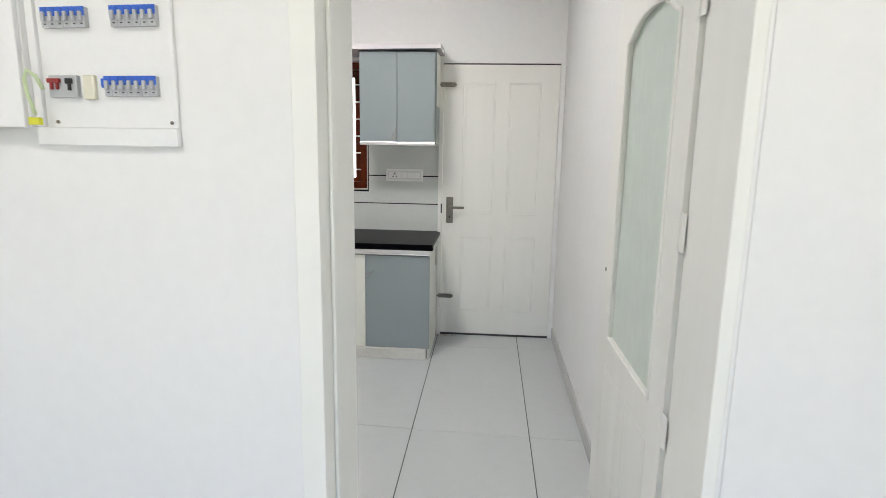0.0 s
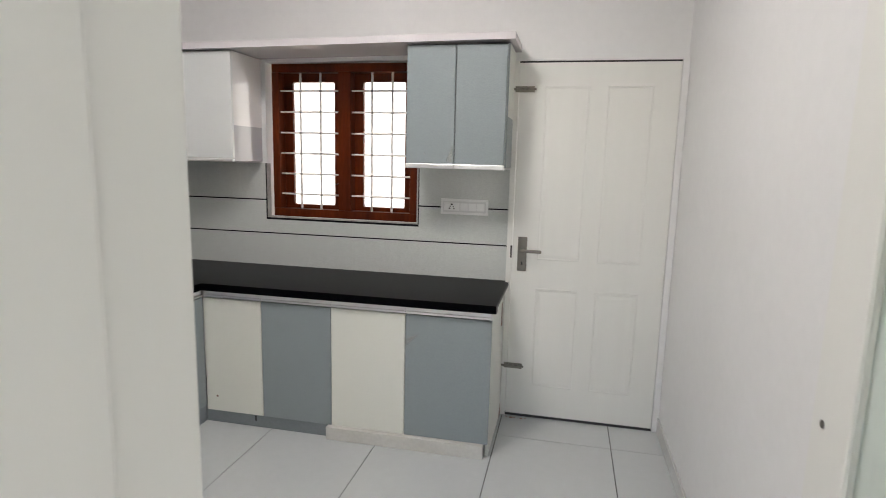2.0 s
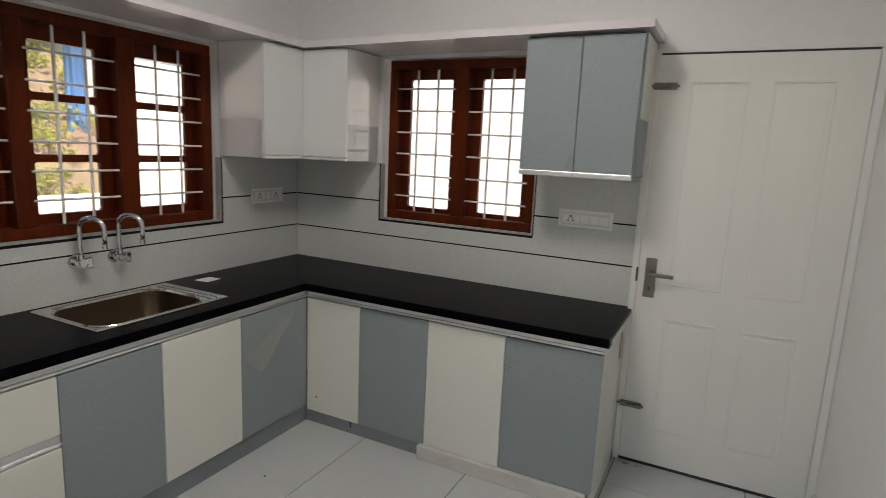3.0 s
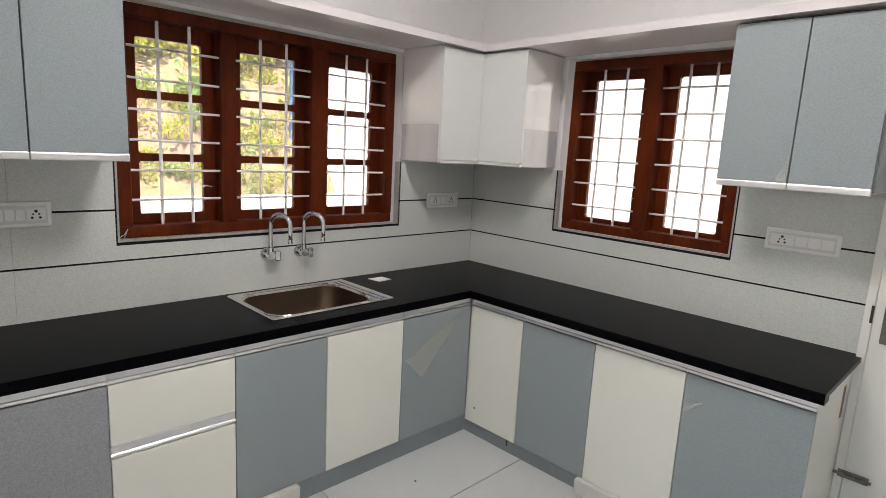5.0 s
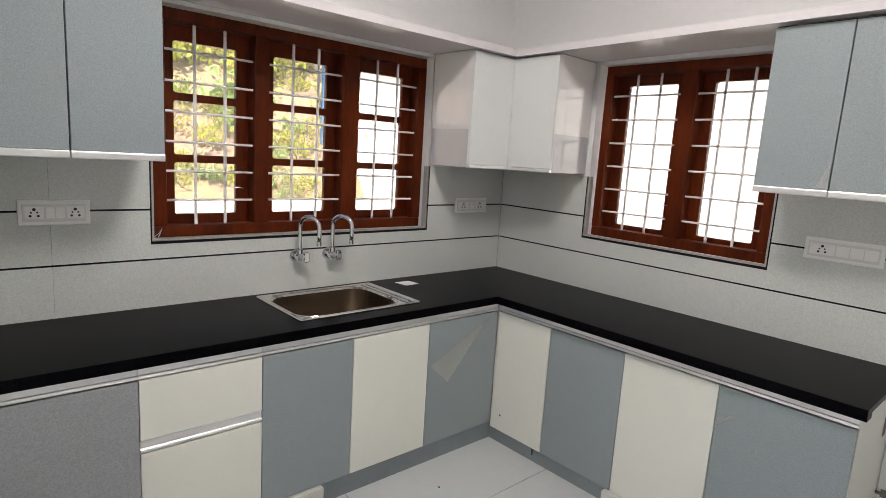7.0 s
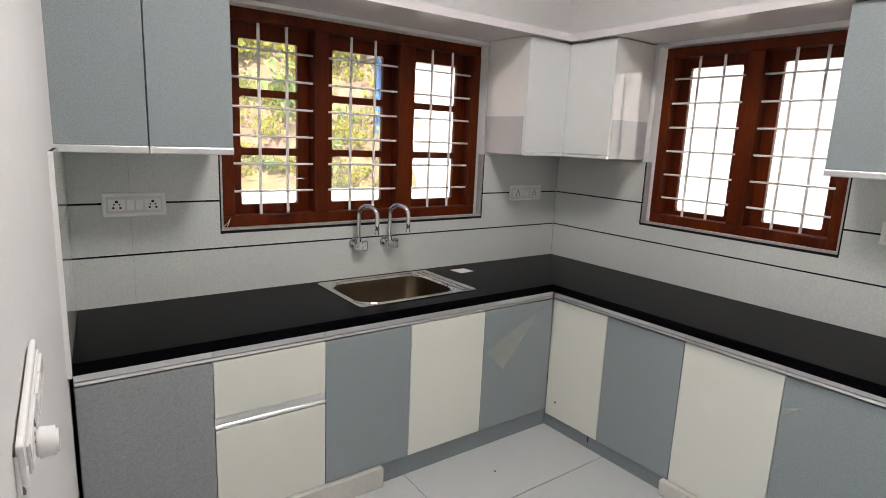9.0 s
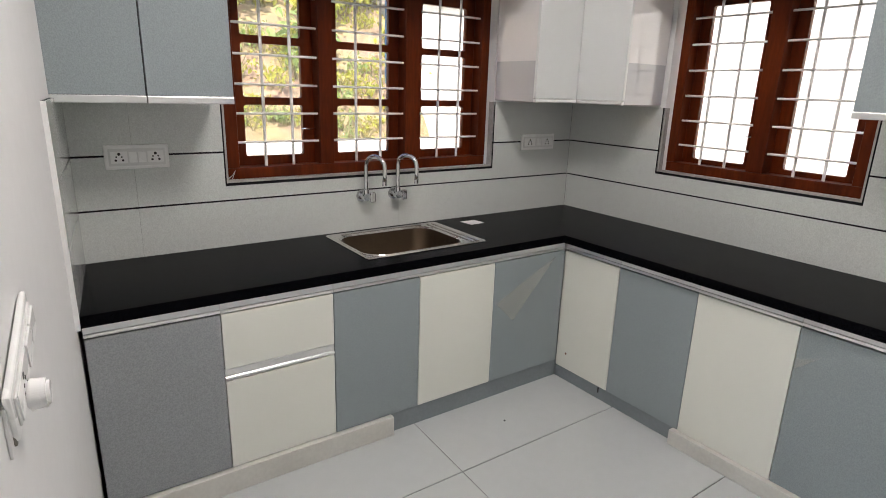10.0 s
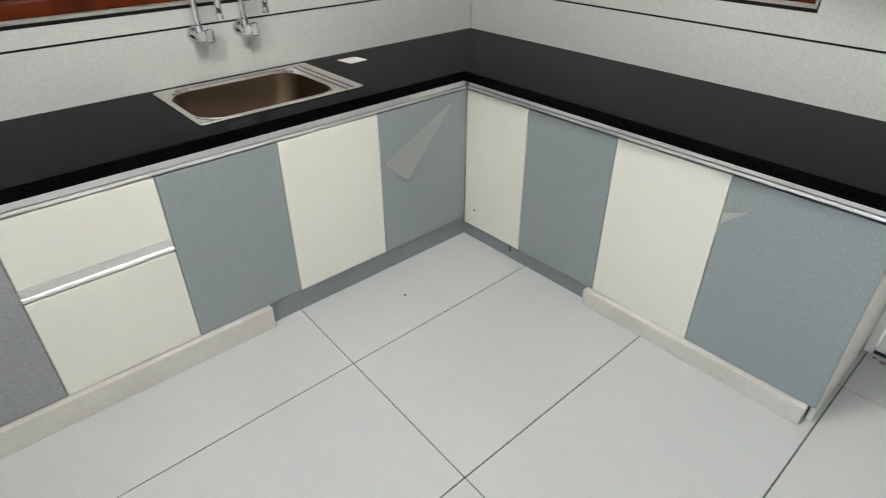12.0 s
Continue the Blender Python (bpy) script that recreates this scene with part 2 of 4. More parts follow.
def tube(points, r, seg=10):
    """A round tube along a smooth line of points."""
    pts = [Vector(p) for p in points]
    bm, rings = bmesh.new(), []
    side = None
    for i, p in enumerate(pts):
        d = (pts[min(i + 1, len(pts) - 1)] - pts[max(i - 1, 0)]).normalized()
        if side is None:
            side = d.orthogonal().normalized()
        side = (side - d * side.dot(d)).normalized()
        up = d.cross(side)
        rings.append([bm.verts.new(p + r * (math.cos(a) * side + math.sin(a) * up)) for a in (2 * math.pi * k / seg for k in range(seg))])
    for a, b in zip(rings, rings[1:]):
        for k in range(seg):
            bm.faces.new((a[k], a[(k + 1) % seg], b[(k + 1) % seg], b[k]))
    bm.faces.new(rings[0])
    bm.faces.new(rings[-1])
    return bm


def extrude(outline, depth, m):
    """A closed outline in its own x-y plane, extruded along z by depth, set by the matrix m."""
    bm = bmesh.new()
    low = [bm.verts.new((x, y, 0)) for x, y in outline]
    top = [bm.verts.new((x, y, depth)) for x, y in outline]
    bm.faces.new(low)
    bm.faces.new(top)
    for i in range(len(outline)):
        j = (i + 1) % len(outline)
        bm.faces.new((low[i], low[j], top[j], top[i]))
    bm.transform(m)
    return bm


def grid_solid(us, vs, solid, depth, m):
    """A slab of cells, solid where solid(u, v) says so, depth thick along its own z, with no faces inside it."""
    bm, at = bmesh.new(), {}

    def vert(i, j, k):
        if (i, j, k) not in at:
            at[i, j, k] = bm.verts.new((us[i], vs[j], depth * k))
        return at[i, j, k]
    full = {(i, j) for i in range(len(us) - 1) for j in range(len(vs) - 1) if solid((us[i] + us[i + 1]) / 2, (vs[j] + vs[j + 1]) / 2)}
    for i, j in full:
        c = [(i, j), (i + 1, j), (i + 1, j + 1), (i, j + 1)]
        for k in (0, 1):
            bm.faces.new([vert(a, b, k) for a, b in c])
        for (a, b), nb in zip(zip(c, c[1:] + c[:1]), ((i, j - 1), (i + 1, j), (i, j + 1), (i - 1, j))):
            if nb not in full:
                bm.faces.new((vert(*a, 0), vert(*b, 0), vert(*b, 1), vert(*a, 1)))
    bm.transform(m)
    return bm


def plate_with_holes(u0, u1, v0, v1, holes, depth, m, r=0.012, k=4):
    """A flat panel cut by rounded openings that stand in one column: (hu0, hu1, hv0, hv1) from the bottom up."""
    bm = bmesh.new()
    cuts = [v0] + [(a[3] + b[2]) / 2 for a, b in zip(holes, holes[1:])] + [v1]
    for (hu0, hu1, hv0, hv1), c0, c1 in zip(holes, cuts, cuts[1:]):
        corners = [(u0, c0), (u1, c0), (u1, c1), (u0, c1)]
        centres = [(hu0 + r, hv0 + r, 180), (hu1 - r, hv0 + r, 270), (hu1 - r, hv1 - r, 0), (hu0 + r, hv1 - r, 90)]
        layers = []
        for z in (0, depth):
            outer = [bm.verts.new((x, y, z)) for x, y in corners]
            inner = [[bm.verts.new((x + r * math.cos(radians(a + 90 * t / k)), y + r * math.sin(radians(a + 90 * t / k)), z)) for t in range(k + 1)] for x, y, a in centres]
            for i in range(4):
                for t in range(k):
                    bm.faces.new((outer[i], inner[i][t], inner[i][t + 1]))
                j = (i + 1) % 4
                bm.faces.new((outer[i], outer[j], inner[j][0], inner[i][k]))
            layers.append((outer, [v for arc in inner for v in arc]))
        (o0, i0), (o1, i1) = layers
        for a, b in ((o0, o1), (i0, i1)):
            for q in range(len(a)):
                w = (q + 1) % len(a)
                bm.faces.new((a[q], a[w], b[w], b[q]))
    bm.transform(m)
    return bm


def axes(origin, u, v):
    """The matrix whose own x runs along u, y along v, from origin."""
    u, v = Vector(u), Vector(v)
    w = u.cross(v)
    return Matrix(((u.x, v.x, w.x, origin[0]), (u.y, v.y, w.y, origin[1]), (u.z, v.z, w.z, origin[2]), (0, 0, 0, 1)))


BACK = axes((0, 0, 0), (1, 0, 0), (0, 0, 1))        # own z runs to -y
LEFT = axes((0, 0, 0), (0, 1, 0), (0, 0, 1))        # own z runs to +x
SKEW = Matrix.Translation((0, -2.70, 0)) @ Matrix.Rotation(math.atan(-0.094), 4, "Z")   # the door wall, a little out of square


def moved(bm, m):
    bm.transform(m)
    return bm


# ---- structure ----
CT = 0.817                     # worktop
ROOM_X, CEILING = 3.10, 2.95
WT = 0.225                     # wall thickness
LW = (-2.126, -0.635, 1.100, 2.07)     # window over the sink: y0, y1, z0, z1
RW = (0.66, 1.649, 1.1225, 2.075)       # window beside the door: x0, x1, z0, z1
DOOR_X = (2.205, 3.085)

wall_west = tagged(part("wall_west", grid_solid([-3.4, LW[0], LW[1], WT], [-0.3, LW[2], LW[3], CEILING], lambda u, v: not (LW[0] < u < LW[1] and LW[2] < v < LW[3]), WT, axes((-WT - 0.008, 0, 0), (0, 1, 0), (0, 0, 1))), PAINT), "white painted wall above grey tiles over the sink", "wall", kind="structure")
wall_north = tagged(part("wall_north", grid_solid([-0.008, RW[0], RW[1], DOOR_X[0], DOOR_X[1], ROOM_X + WT], [-0.3, 0, RW[2], 2.06, RW[3], CEILING], lambda u, v: not (RW[0] < u < RW[1] and RW[2] < v < RW[3]) and not (DOOR_X[0] < u < DOOR_X[1] and 0 < v < 2.06), WT, axes((0, WT + 0.008, 0), (1, 0, 0), (0, 0, 1))), PAINT), "white painted wall with window and back door", "wall", kind="structure")
wall_east = tagged(part("wall_east", box(ROOM_X, ROOM_X + WT, -3.05, 0.008, -0.3, CEILING), PAINT), "plain white painted passage wall", "wall", kind="structure")
OPEN_U = (2.19, 3.09)
wall_south = tagged(part("wall_south", moved(grid_solid([-0.3, OPEN_U[0], OPEN_U[1], 3.11], [-0.3, 0, 2.08, CEILING], lambda u, v: not (OPEN_U[0] < u < OPEN_U[1] and 0 < v < 2.08), WT, Matrix.Rotation(radians(90), 4, "X")), SKEW), PAINT), "white painted wall with the doorway and fuse box", "wall", kind="structure")
# dining space behind the camera's first stand; far walls unseen, added to close it
part_d = moved(box(3.111, 5.4, -WT, 0, -0.3, CEILING), SKEW)
tagged(part("wall_south", part_d, PAINT), "white painted dining wall beside the doorway", "wall", kind="structure")
tagged(part("wall_dining_west", box(-0.25, -0.02, -7.2, -3.4, -0.3, CEILING), PAINT), "white painted dining wall", "wall", kind="structure")
tagged(part("wall_dining_east", box(5.2, 5.42, -7.2, -3.43, -0.3, CEILING), PAINT), "white painted dining wall", "wall", kind="structure")
# wide opening added out of view to let daylight in
tagged(part("wall_dining_south", grid_solid([-0.02, 0.9, 4.3, 5.2], [-0.3, 0.35, 2.3, CEILING], lambda u, v: not (0.9 < u < 4.3 and 0.35 < v < 2.3), 0.22, axes((0, -7.0, 0), (1, 0, 0), (0, 0, 1))), PAINT), "white painted dining wall, unseen, with an opening added for daylight", "wall", kind="structure")
tagged(part("ceiling", box(-0.24, 5.42, -7.2, 0.24, CEILING, CEILING + 0.15), CEIL), "flat white ceiling", "ceiling", kind="structure")

floor = tagged(part("floor", box(-0.24, 5.42, -7.2, 0.24, -0.30, -0.0035), GROUT), "glossy pale grey floor tiles with dark joints", "floor", kind="structure")
baseboard = tagged(part("baseboard", box(ROOM_X - 0.010, ROOM_X, -2.015, -0.045, 0.0, 0.088, 0.002), SKIRT), "pale tile skirting along the passage wall", "baseboard", kind="structure")

# loft slab over both windows
slab_d, slab_z = 0.365, 2.088
slab_bm = grid_solid([-0.008, slab_d, 2.225], [-2.78, -slab_d, 0.008], lambda u, v: u < slab_d or v > -slab_d, 0.036, Matrix.Translation((0, 0, slab_z)))
for v in slab_bm.verts:
    v.co.z += 0.012 * max(0.0, v.co.x - slab_d)      # cast a little out of level
bmesh.ops.bevel(slab_bm, geom=[e for e in slab_bm.edges if e.calc_face_angle(0) > 1], offset=0.004, segments=2, affect="EDGES")
tagged(part("loft_slab", slab_bm, SLAB), "white painted concrete loft slab over windows and cabinets", "loft slab", kind="structure")

# wall tiles: grout bed, then each tile
ROWS_Z = [(CT, 1.0195), (1.0275, 1.231), (1.239, 1.462)]


def tile_bed(name, u0, u1, hole, m):
    return part(name, grid_solid([u0, hole[0], hole[1], u1], [0.70, hole[2], 1.462], lambda u, v: not (hole[0] < u < hole[1] and v > hole[2]), 0.005, m), TILE_GROUT)


def tile_pieces(parent, u0, u1, joints, hole, m, thick=0.004):
    for z0, z1 in ROWS_Z:
        marks = [u0] + [j for j in joints if u0 < j < u1] + [u1]
        for a, b in zip(marks, marks[1:]):
            a, b = a + (0.0003 if a != u0 else 0), b - (0.0003 if b != u1 else 0)
            us = sorted({a, b} | {h for h in hole[:2] if a < h < b})
            vs = sorted({z0, z1} | ({hole[2]} if z0 < hole[2] < z1 else set()))
            solid = lambda u, v: not (hole[0] < u < hole[1] and v > hole[2])
            if not any(solid((p + q) / 2, (r + s) / 2) for p, q in zip(us, us[1:]) for r, s in zip(vs, vs[1:])):
                continue
            bm = grid_solid(us, vs, solid, thick, m)
            part("tile", bm, WALL_TILE, parent)


north_hole = (RW[0], RW[1], RW[2])
west_hole = (LW[0], LW[1], LW[2])
bed_n = tagged(tile_bed("tile_band_north", 0.0, 2.19, north_hole, axes((0, -0.0, 0), (1, 0, 0), (0, 0, 1)) @ Matrix.Translation((0, 0, -0.007))), "grey wall tiles with black joints beside the window", "wall tiles", kind="structure")
bed_w = tagged(tile_bed("tile_band_west", -2.705, -0.0, west_hole, LEFT @ Matrix.Translation((0, 0, -0.007))), "grey wall tiles with black joints over the worktop", "wall tiles", kind="structure")
bed_s = tagged(part("tile_band_south", moved(box(0, 0.612, -0.002, 0.0095, 0.78, 1.462), SKEW), TILE_GROUT), "short return of grey wall tiles with a pale edge", "wall tiles", kind="structure")

# windows
def window(name, m, u0, u1, v0, v1, posts, bays, glass_v, muntins, bars_v, label, hook_u):
    """A wooden casement window. m: own x along the wall, y up, z into the room; frame set back in the wall."""
    win = thing(name, label, "window", kind="structure", at=m @ Vector(((u0 + u1) / 2, v0, -0.08)))

    def slab(a, b, c, d, z0, z1, bev=0.004):
        return moved(box(a, b, c, d, z0, z1, bev), m)
    front, back = -0.035, -0.112
    rail = 0.05
    part("window_frame", slab(u0, u1, v1 - rail, v1, back, front), WOOD, win)
    part("window_frame", slab(u0, u1, v0, v0 + rail, back, front), WOOD, win)
    for a, b in [(u0, bays[0][0])] + posts + [(bays[-1][1], u1)]:
        part("window_frame", slab(a, b, v0 + rail, v1 - rail, back, front + 0.002), WOOD, win)
    for a, b in bays:
        g0, g1 = a + 0.055, b - 0.055
        cuts = [glass_v[0]] + muntins + [glass_v[1]]
        holes = [(g0, g1, p + (0.017 if i else 0), q - (0.017 if i < len(cuts) - 2 else 0)) for i, (p, q) in enumerate(zip(cuts, cuts[1:]))]
        sash = part("sash", plate_with_holes(a - 0.010, b + 0.010, v0 + rail - 0.012, v1 - rail + 0.012, holes, 0.026, m @ Matrix.Translation((0, 0, -0.139))), WOOD, win)
        for h in holes:
            pane = part("pane", moved(box(h[0] - 0.006, h[1] + 0.006, h[2] - 0.006, h[3] + 0.006, -0.127, -0.123), m), GLASS, sash)
            pane.visible_shadow = False
        w = b - a
        for f in (0.335, 0.675):
            part("grille_bar", moved(box(a + f * w - 0.0065, a + f * w + 0.0065, v0 + rail - 0.01, v1 - rail + 0.01, -0.069, -0.063, 0.001, 1), m), BAR, win)
        for v in bars_v:
            part("grille_bar", moved(cyl((a - 0.012, v, -0.060), (b + 0.012, v, -0.060), 0.0052, 8), m), BAR, win)
    for h in hook_u:
        part("window_hook", moved(tube([(h, v0 + 0.21, -0.114), (h + 0.008, v0 + 0.215, -0.085), (h + 0.025, v0 + 0.21, -0.08), (h + 0.045, v0 + 0.214, -0.082), (h + 0.06, v0 + 0.209, -0.085), (h + 0.066, v0 + 0.216, -0.088)], 0.003, 6), m), CHROME, win, "bent steel window hook")
    return win


BARS = [1.268 + 0.126 * i for i in range(6)]
window("window_1", LEFT, LW[0] + 0.006, LW[1] - 0.028, 1.109, 2.06, [(-1.67, -1.60), (-1.20, -1.11)], [(-2.055, -1.67), (-1.60, -1.20), (-1.11, -0.715)], (1.20, 1.945), [1.447, 1.712], BARS, "red-brown wooden three-light window with white grille over the sink", [-1.73])
part("wire_twist", moved(tube([(LW[0] + 0.012, 1.112, -0.030), (LW[0] + 0.035, 1.130, -0.026), (LW[0] + 0.048, 1.150, -0.028), (LW[0] + 0.040, 1.132, -0.024), (LW[0] + 0.030, 1.114, -0.020)], 0.002, 5), LEFT), CHROME, bpy.data.objects["window_1"], "loop of thin wire")
window("window_2", BACK, RW[0] + 0.028, RW[1] - 0.004, 1.131, 2.068, [(1.126, 1.206)], [(0.735, 1.126), (1.206, 1.585)], (1.205, 1.968), [], [1.274 + 0.127 * i for i in range(6)], "red-brown wooden two-light window with white grille bars", [1.068])


# black edging and pale reveals round the tiled edge of each window
def window_edge(m, u0, u1, v0):
    edge = thing("trim", "black edging and cement sill round the tiled window opening", "trim", kind="structure", at=m @ Vector(((u0 + u1) / 2, v0, 0)))
    part("edge_strip", moved(box(u0 - 0.006, u1 + 0.006, v0 - 0.012, v0, -0.012, 0.0035), m), TILE_GROUT, edge)
    for a in (u0 - 0.006, u1):
        part("edge_strip", moved(box(a, a + 0.006, v0, 1.462, -0.012, 0.0035), m), TILE_GROUT, edge)
    part("sill", moved(box(u0, u1, v0, v0 + 0.008, -0.034, -0.0015, 0.001), m), TILE_EDGE, edge, "pale cement sill")
    for a in (u0, u1 - 0.010):
        part("reveal", moved(box(a, a + 0.010, v0 + 0.0082, 1.462, -0.034, -0.0015, 0.001), m), TILE_EDGE, edge, "pale cement reveal")


window_edge(LEFT, LW[0], LW[1], LW[2])
window_edge(BACK, RW[0], RW[1], RW[2])


# ---- kitchen: base units ----
PROFILE = [(0.0, 0.0), (0.0, 0.041), (0.012, 0.041), (0.013, 0.039), (0.013, 0.013), (0.019, 0.011), (0.021, 0.005), (0.018, 0.0)]


def handle_profile(a, b, z, m, parent, depth):
    """An aluminium finger-pull strip along a front edge. m: own x along the run, y up, z out of the unit."""
    bm = extrude(PROFILE, b - a - 0.002, m @ Matrix.Translation((a + 0.001, z, depth)) @ Matrix(((0, 0, 1, 0), (0, 1, 0, 0), (1, 0, 0, 0), (0, 0, 0, 1))))
    return part("handle_profile", bm, ALU, parent, "shiny aluminium finger-pull strip")


def front(unit, top=True):
    """The upper or lower door or drawer front of a unit."""
    fronts = [c for c in unit.children if c.name.startswith(("cabinet_door", "drawer_front"))]
    return fronts[-1] if top else fronts[0]


def base_unit(a, b, fronts, m, label, group="base units", name="base_cabinet", top=0.772):
    """fronts: (u0, u1, v0, v1, material, label). Unit from a to b along the wall, its door face 0.58 out, its box up to top."""
    unit = thing(name, label, "cabinet", group, at=m @ Vector(((a + b) / 2, 0.10, 0.3)))
    # near-black box puts shade into the gaps between the fronts
    part("carcass", moved(box(a + 0.001, b - 0.001, 0.098, top, 0.01, 0.553), m), DARK, unit)
    for u0, u1, v0, v1, material, text in fronts:
        part("drawer_front" if v1 - v0 < 0.4 else "cabinet_door", moved(box(u0 + 0.0015, u1 - 0.0015, v0, v1, 0.558, 0.577, 0.0016), m), material, unit, text)
    return unit


# own x of the west run is y; its z goes to +x
UB, UT, NB = 0.098, 0.728, 0.073
SCREW = (0.646, 0.161)
end = -2.742
u = base_unit(end, -2.326, [(end, -2.326, UB, UT, DULL_GREY, "dull grey laminate door")], LEFT, "dull grey base cabinet against the end wall under black worktop")
handle_profile(end, -2.326, 0.734, LEFT, front(u), 0.558)
u = base_unit(-2.326, -1.893, [(-2.326, -1.893, UB, 0.462, CREAM, "white lower drawer front"), (-2.326, -1.893, 0.512, UT, CREAM, "white upper drawer front")], LEFT, "white two-drawer base cabinet with aluminium strips", name="drawer_cabinet")
handle_profile(-2.326, -1.893, 0.734, LEFT, front(u), 0.558)
handle_profile(-2.326, -1.893, 0.467, LEFT, front(u, top=False), 0.558)
u = base_unit(-1.893, -1.055, [(-1.893, -1.483, UB, UT, GREY, "grey-blue laminate door"), (-1.483, -1.055, UB, UT, CREAM, "white laminate door")], LEFT, "sink base cabinet with one grey and one white door", name="sink_cabinet", top=0.63)
handle_profile(-1.893, -1.055, 0.734, LEFT, u, 0.558)
corner_l = base_unit(-1.055, -0.58, [(-1.055, -0.5775, UB, UT, GREY, "grey-blue laminate door")], LEFT, "grey-blue corner base cabinet with peeling protective film")
handle_profile(-1.055, -0.578, 0.734, LEFT, front(corner_l), 0.558)
u = base_unit(0.582, 0.929, [(0.5775, 0.929, NB, UT, CREAM, "white laminate door")], BACK, "white corner base cabinet under black worktop")
handle_profile(0.582, 0.929, 0.734, BACK, front(u), 0.558)
part("screw_hole", cyl((SCREW[0], -0.5768, SCREW[1]), (SCREW[0], -0.5786, SCREW[1]), 0.006, 10), BARE, u, "small brown screw hole")
u = base_unit(0.929, 1.335, [(0.929, 1.335, NB, UT, GREY, "grey-blue laminate door")], BACK, "grey-blue base cabinet between white ones")
handle_profile(0.929, 1.335, 0.734, BACK, front(u), 0.558)
u = base_unit(1.335, 1.743, [(1.335, 1.743, NB, UT, CREAM, "white laminate door")], BACK, "white base cabinet between grey ones")
handle_profile(1.335, 1.743, 0.734, BACK, front(u), 0.558)
last_unit = base_unit(1.743, 2.175, [(1.743, 2.19, NB, UT, GREY, "grey-blue laminate door")], BACK, "grey-blue end base cabinet beside the back door")
handle_profile(1.743, 2.19, 0.734, BACK, front(last_unit), 0.558)
part("end_panel", box(2.1745, 2.19, -0.5575, -0.004, 0.0, 0.772, 0.001), CREAM, last_unit, "white laminate end panel, scuffed")
part("bare_edge", box(2.1902, 2.1912, -0.155, -0.115, 0.58, 0.715), BARE, last_unit, "bare brown board patch")

part("board_notch", extrude([(-0.105, 0.0), (-0.006, 0.0), (-0.006, 0.105)], 0.0012, Matrix.Translation((2.1902, 0, 0)) @ axes((0, 0, 0), (0, 1, 0), (0, 0, 1))), BARE, last_unit, "broken dark board corner at the floor")


# loose flaps of protective film on some doors
def flap(corners, parent, lift):
    bm = bmesh.new()
    n = 6
    a, b, c = [Vector(p) for p in corners]
    rows = []
    for i in range(n + 1):
        row = []
        for j in range(n + 1 - i):
            s, t = i / n, j / n
            p = a + (b - a) * s + (c - a) * t
            p = p + Vector(lift) * (s * s * 0.6 + t * 0.25 + 0.06 * math.sin(9 * s + 5 * t))
            row.append(bm.verts.new(p))
        rows.append(row)
    for i in range(n):
        for j in range(n - i):
            bm.faces.new((rows[i][j], rows[i + 1][j], rows[i][j + 1]))
            if j < n - i - 1:
                bm.faces.new((rows[i + 1][j], rows[i + 1][j + 1], rows[i][j + 1]))
    return part("film_flap", bm, FILM, parent, "peeling translucent film", smooth=True)


flap([(0.579, -1.040, 0.515), (0.5795, -0.655, 0.712), (0.580, -0.925, 0.405)], front(corner_l), (0.016, 0, 0))
flap([(1.745, -0.5785, 0.60), (1.825, -0.580, 0.637), (1.745, -0.580, 0.56)], front(last_unit), (0, -0.012, 0))

# plinths
def plinth(bm, material, label):
    return tagged(part("plinth", bm, material), label, "plinth")


plinth(box(0.550, 0.568, -1.63, -0.568, 0.0, 0.097, 0.001), PLINTH_GREY, "dark grey plinth board under the base cabinets")
nicked = plinth(box(0.5685, 1.318, -0.568, -0.550, 0.0, 0.0972, 0.001), PLINTH_GREY, "dark grey nicked plinth board under the base cabinets")
part("notch", box(0.873, 0.881, -0.5700, -0.5683, 0.034, 0.066, 0.0005), DARK, nicked, "dark notch in the board")
plinth(box(0.5685, 0.598, -2.745, -1.622, 0.0, 0.094, 0.003), PLINTH_WHITE, "dusty white plinth board standing proud of the cabinets")
plinth(box(1.312, 2.168, -0.603, -0.5685, 0.0, 0.0715, 0.003), PLINTH_WHITE, "dusty white plinth board standing proud of the cabinets")

for x, y, z, size in ((0.778, -1.115, 0.0, 0.006), (2.235, -0.066, 0.0, 0.007), (2.262, -0.078, 0.0, 0.011), (2.281, -0.070, 0.0, 0.006), (2.322, -0.074, 0.0, 0.008), (2.345, -0.066, 0.0, 0.005)):
    bm = bmesh.new()
    bmesh.ops.create_icosphere(bm, subdivisions=1, radius=size)
    bm.transform(Matrix.Translation((x, y, z + size * 0.35)) @ Matrix.Diagonal((1.2, 0.8, 0.4, 1)))
    if x < 1:
        tagged(part("debris_chip", bm, DARK), "tiny dark chip of debris lying on the floor tiles", "debris")
    else:
        tagged(part("debris_chip", bm, BARE), "tiny brown crumb of mortar at the back door sill", "debris")

# ---- worktop, sink, taps ----
SX, SY = (0.095, 0.483), (-1.676, -1.150)     # cut-out for the bowl
worktop = thing("worktop", "polished black granite worktop in an L shape", "worktop", at=(0.6, -0.6, CT - 0.041))


def granite(x1, y1, z0, z1, solid):
    bm = grid_solid([0.004, SX[0], SX[1], 0.54, x1, 2.212], [-2.752, SY[0], SY[1], y1, -0.55, -0.004], solid, z1 - z0, Matrix.Translation((0, 0, z0)))
    for v in bm.verts:
        if v.co.y < -2.74:
            v.co.y += 0.045 if v.co.x < 0.05 else 0.037 if v.co.x < 0.3 else 0.015 if v.co.x < 0.5 else 0
    return bm


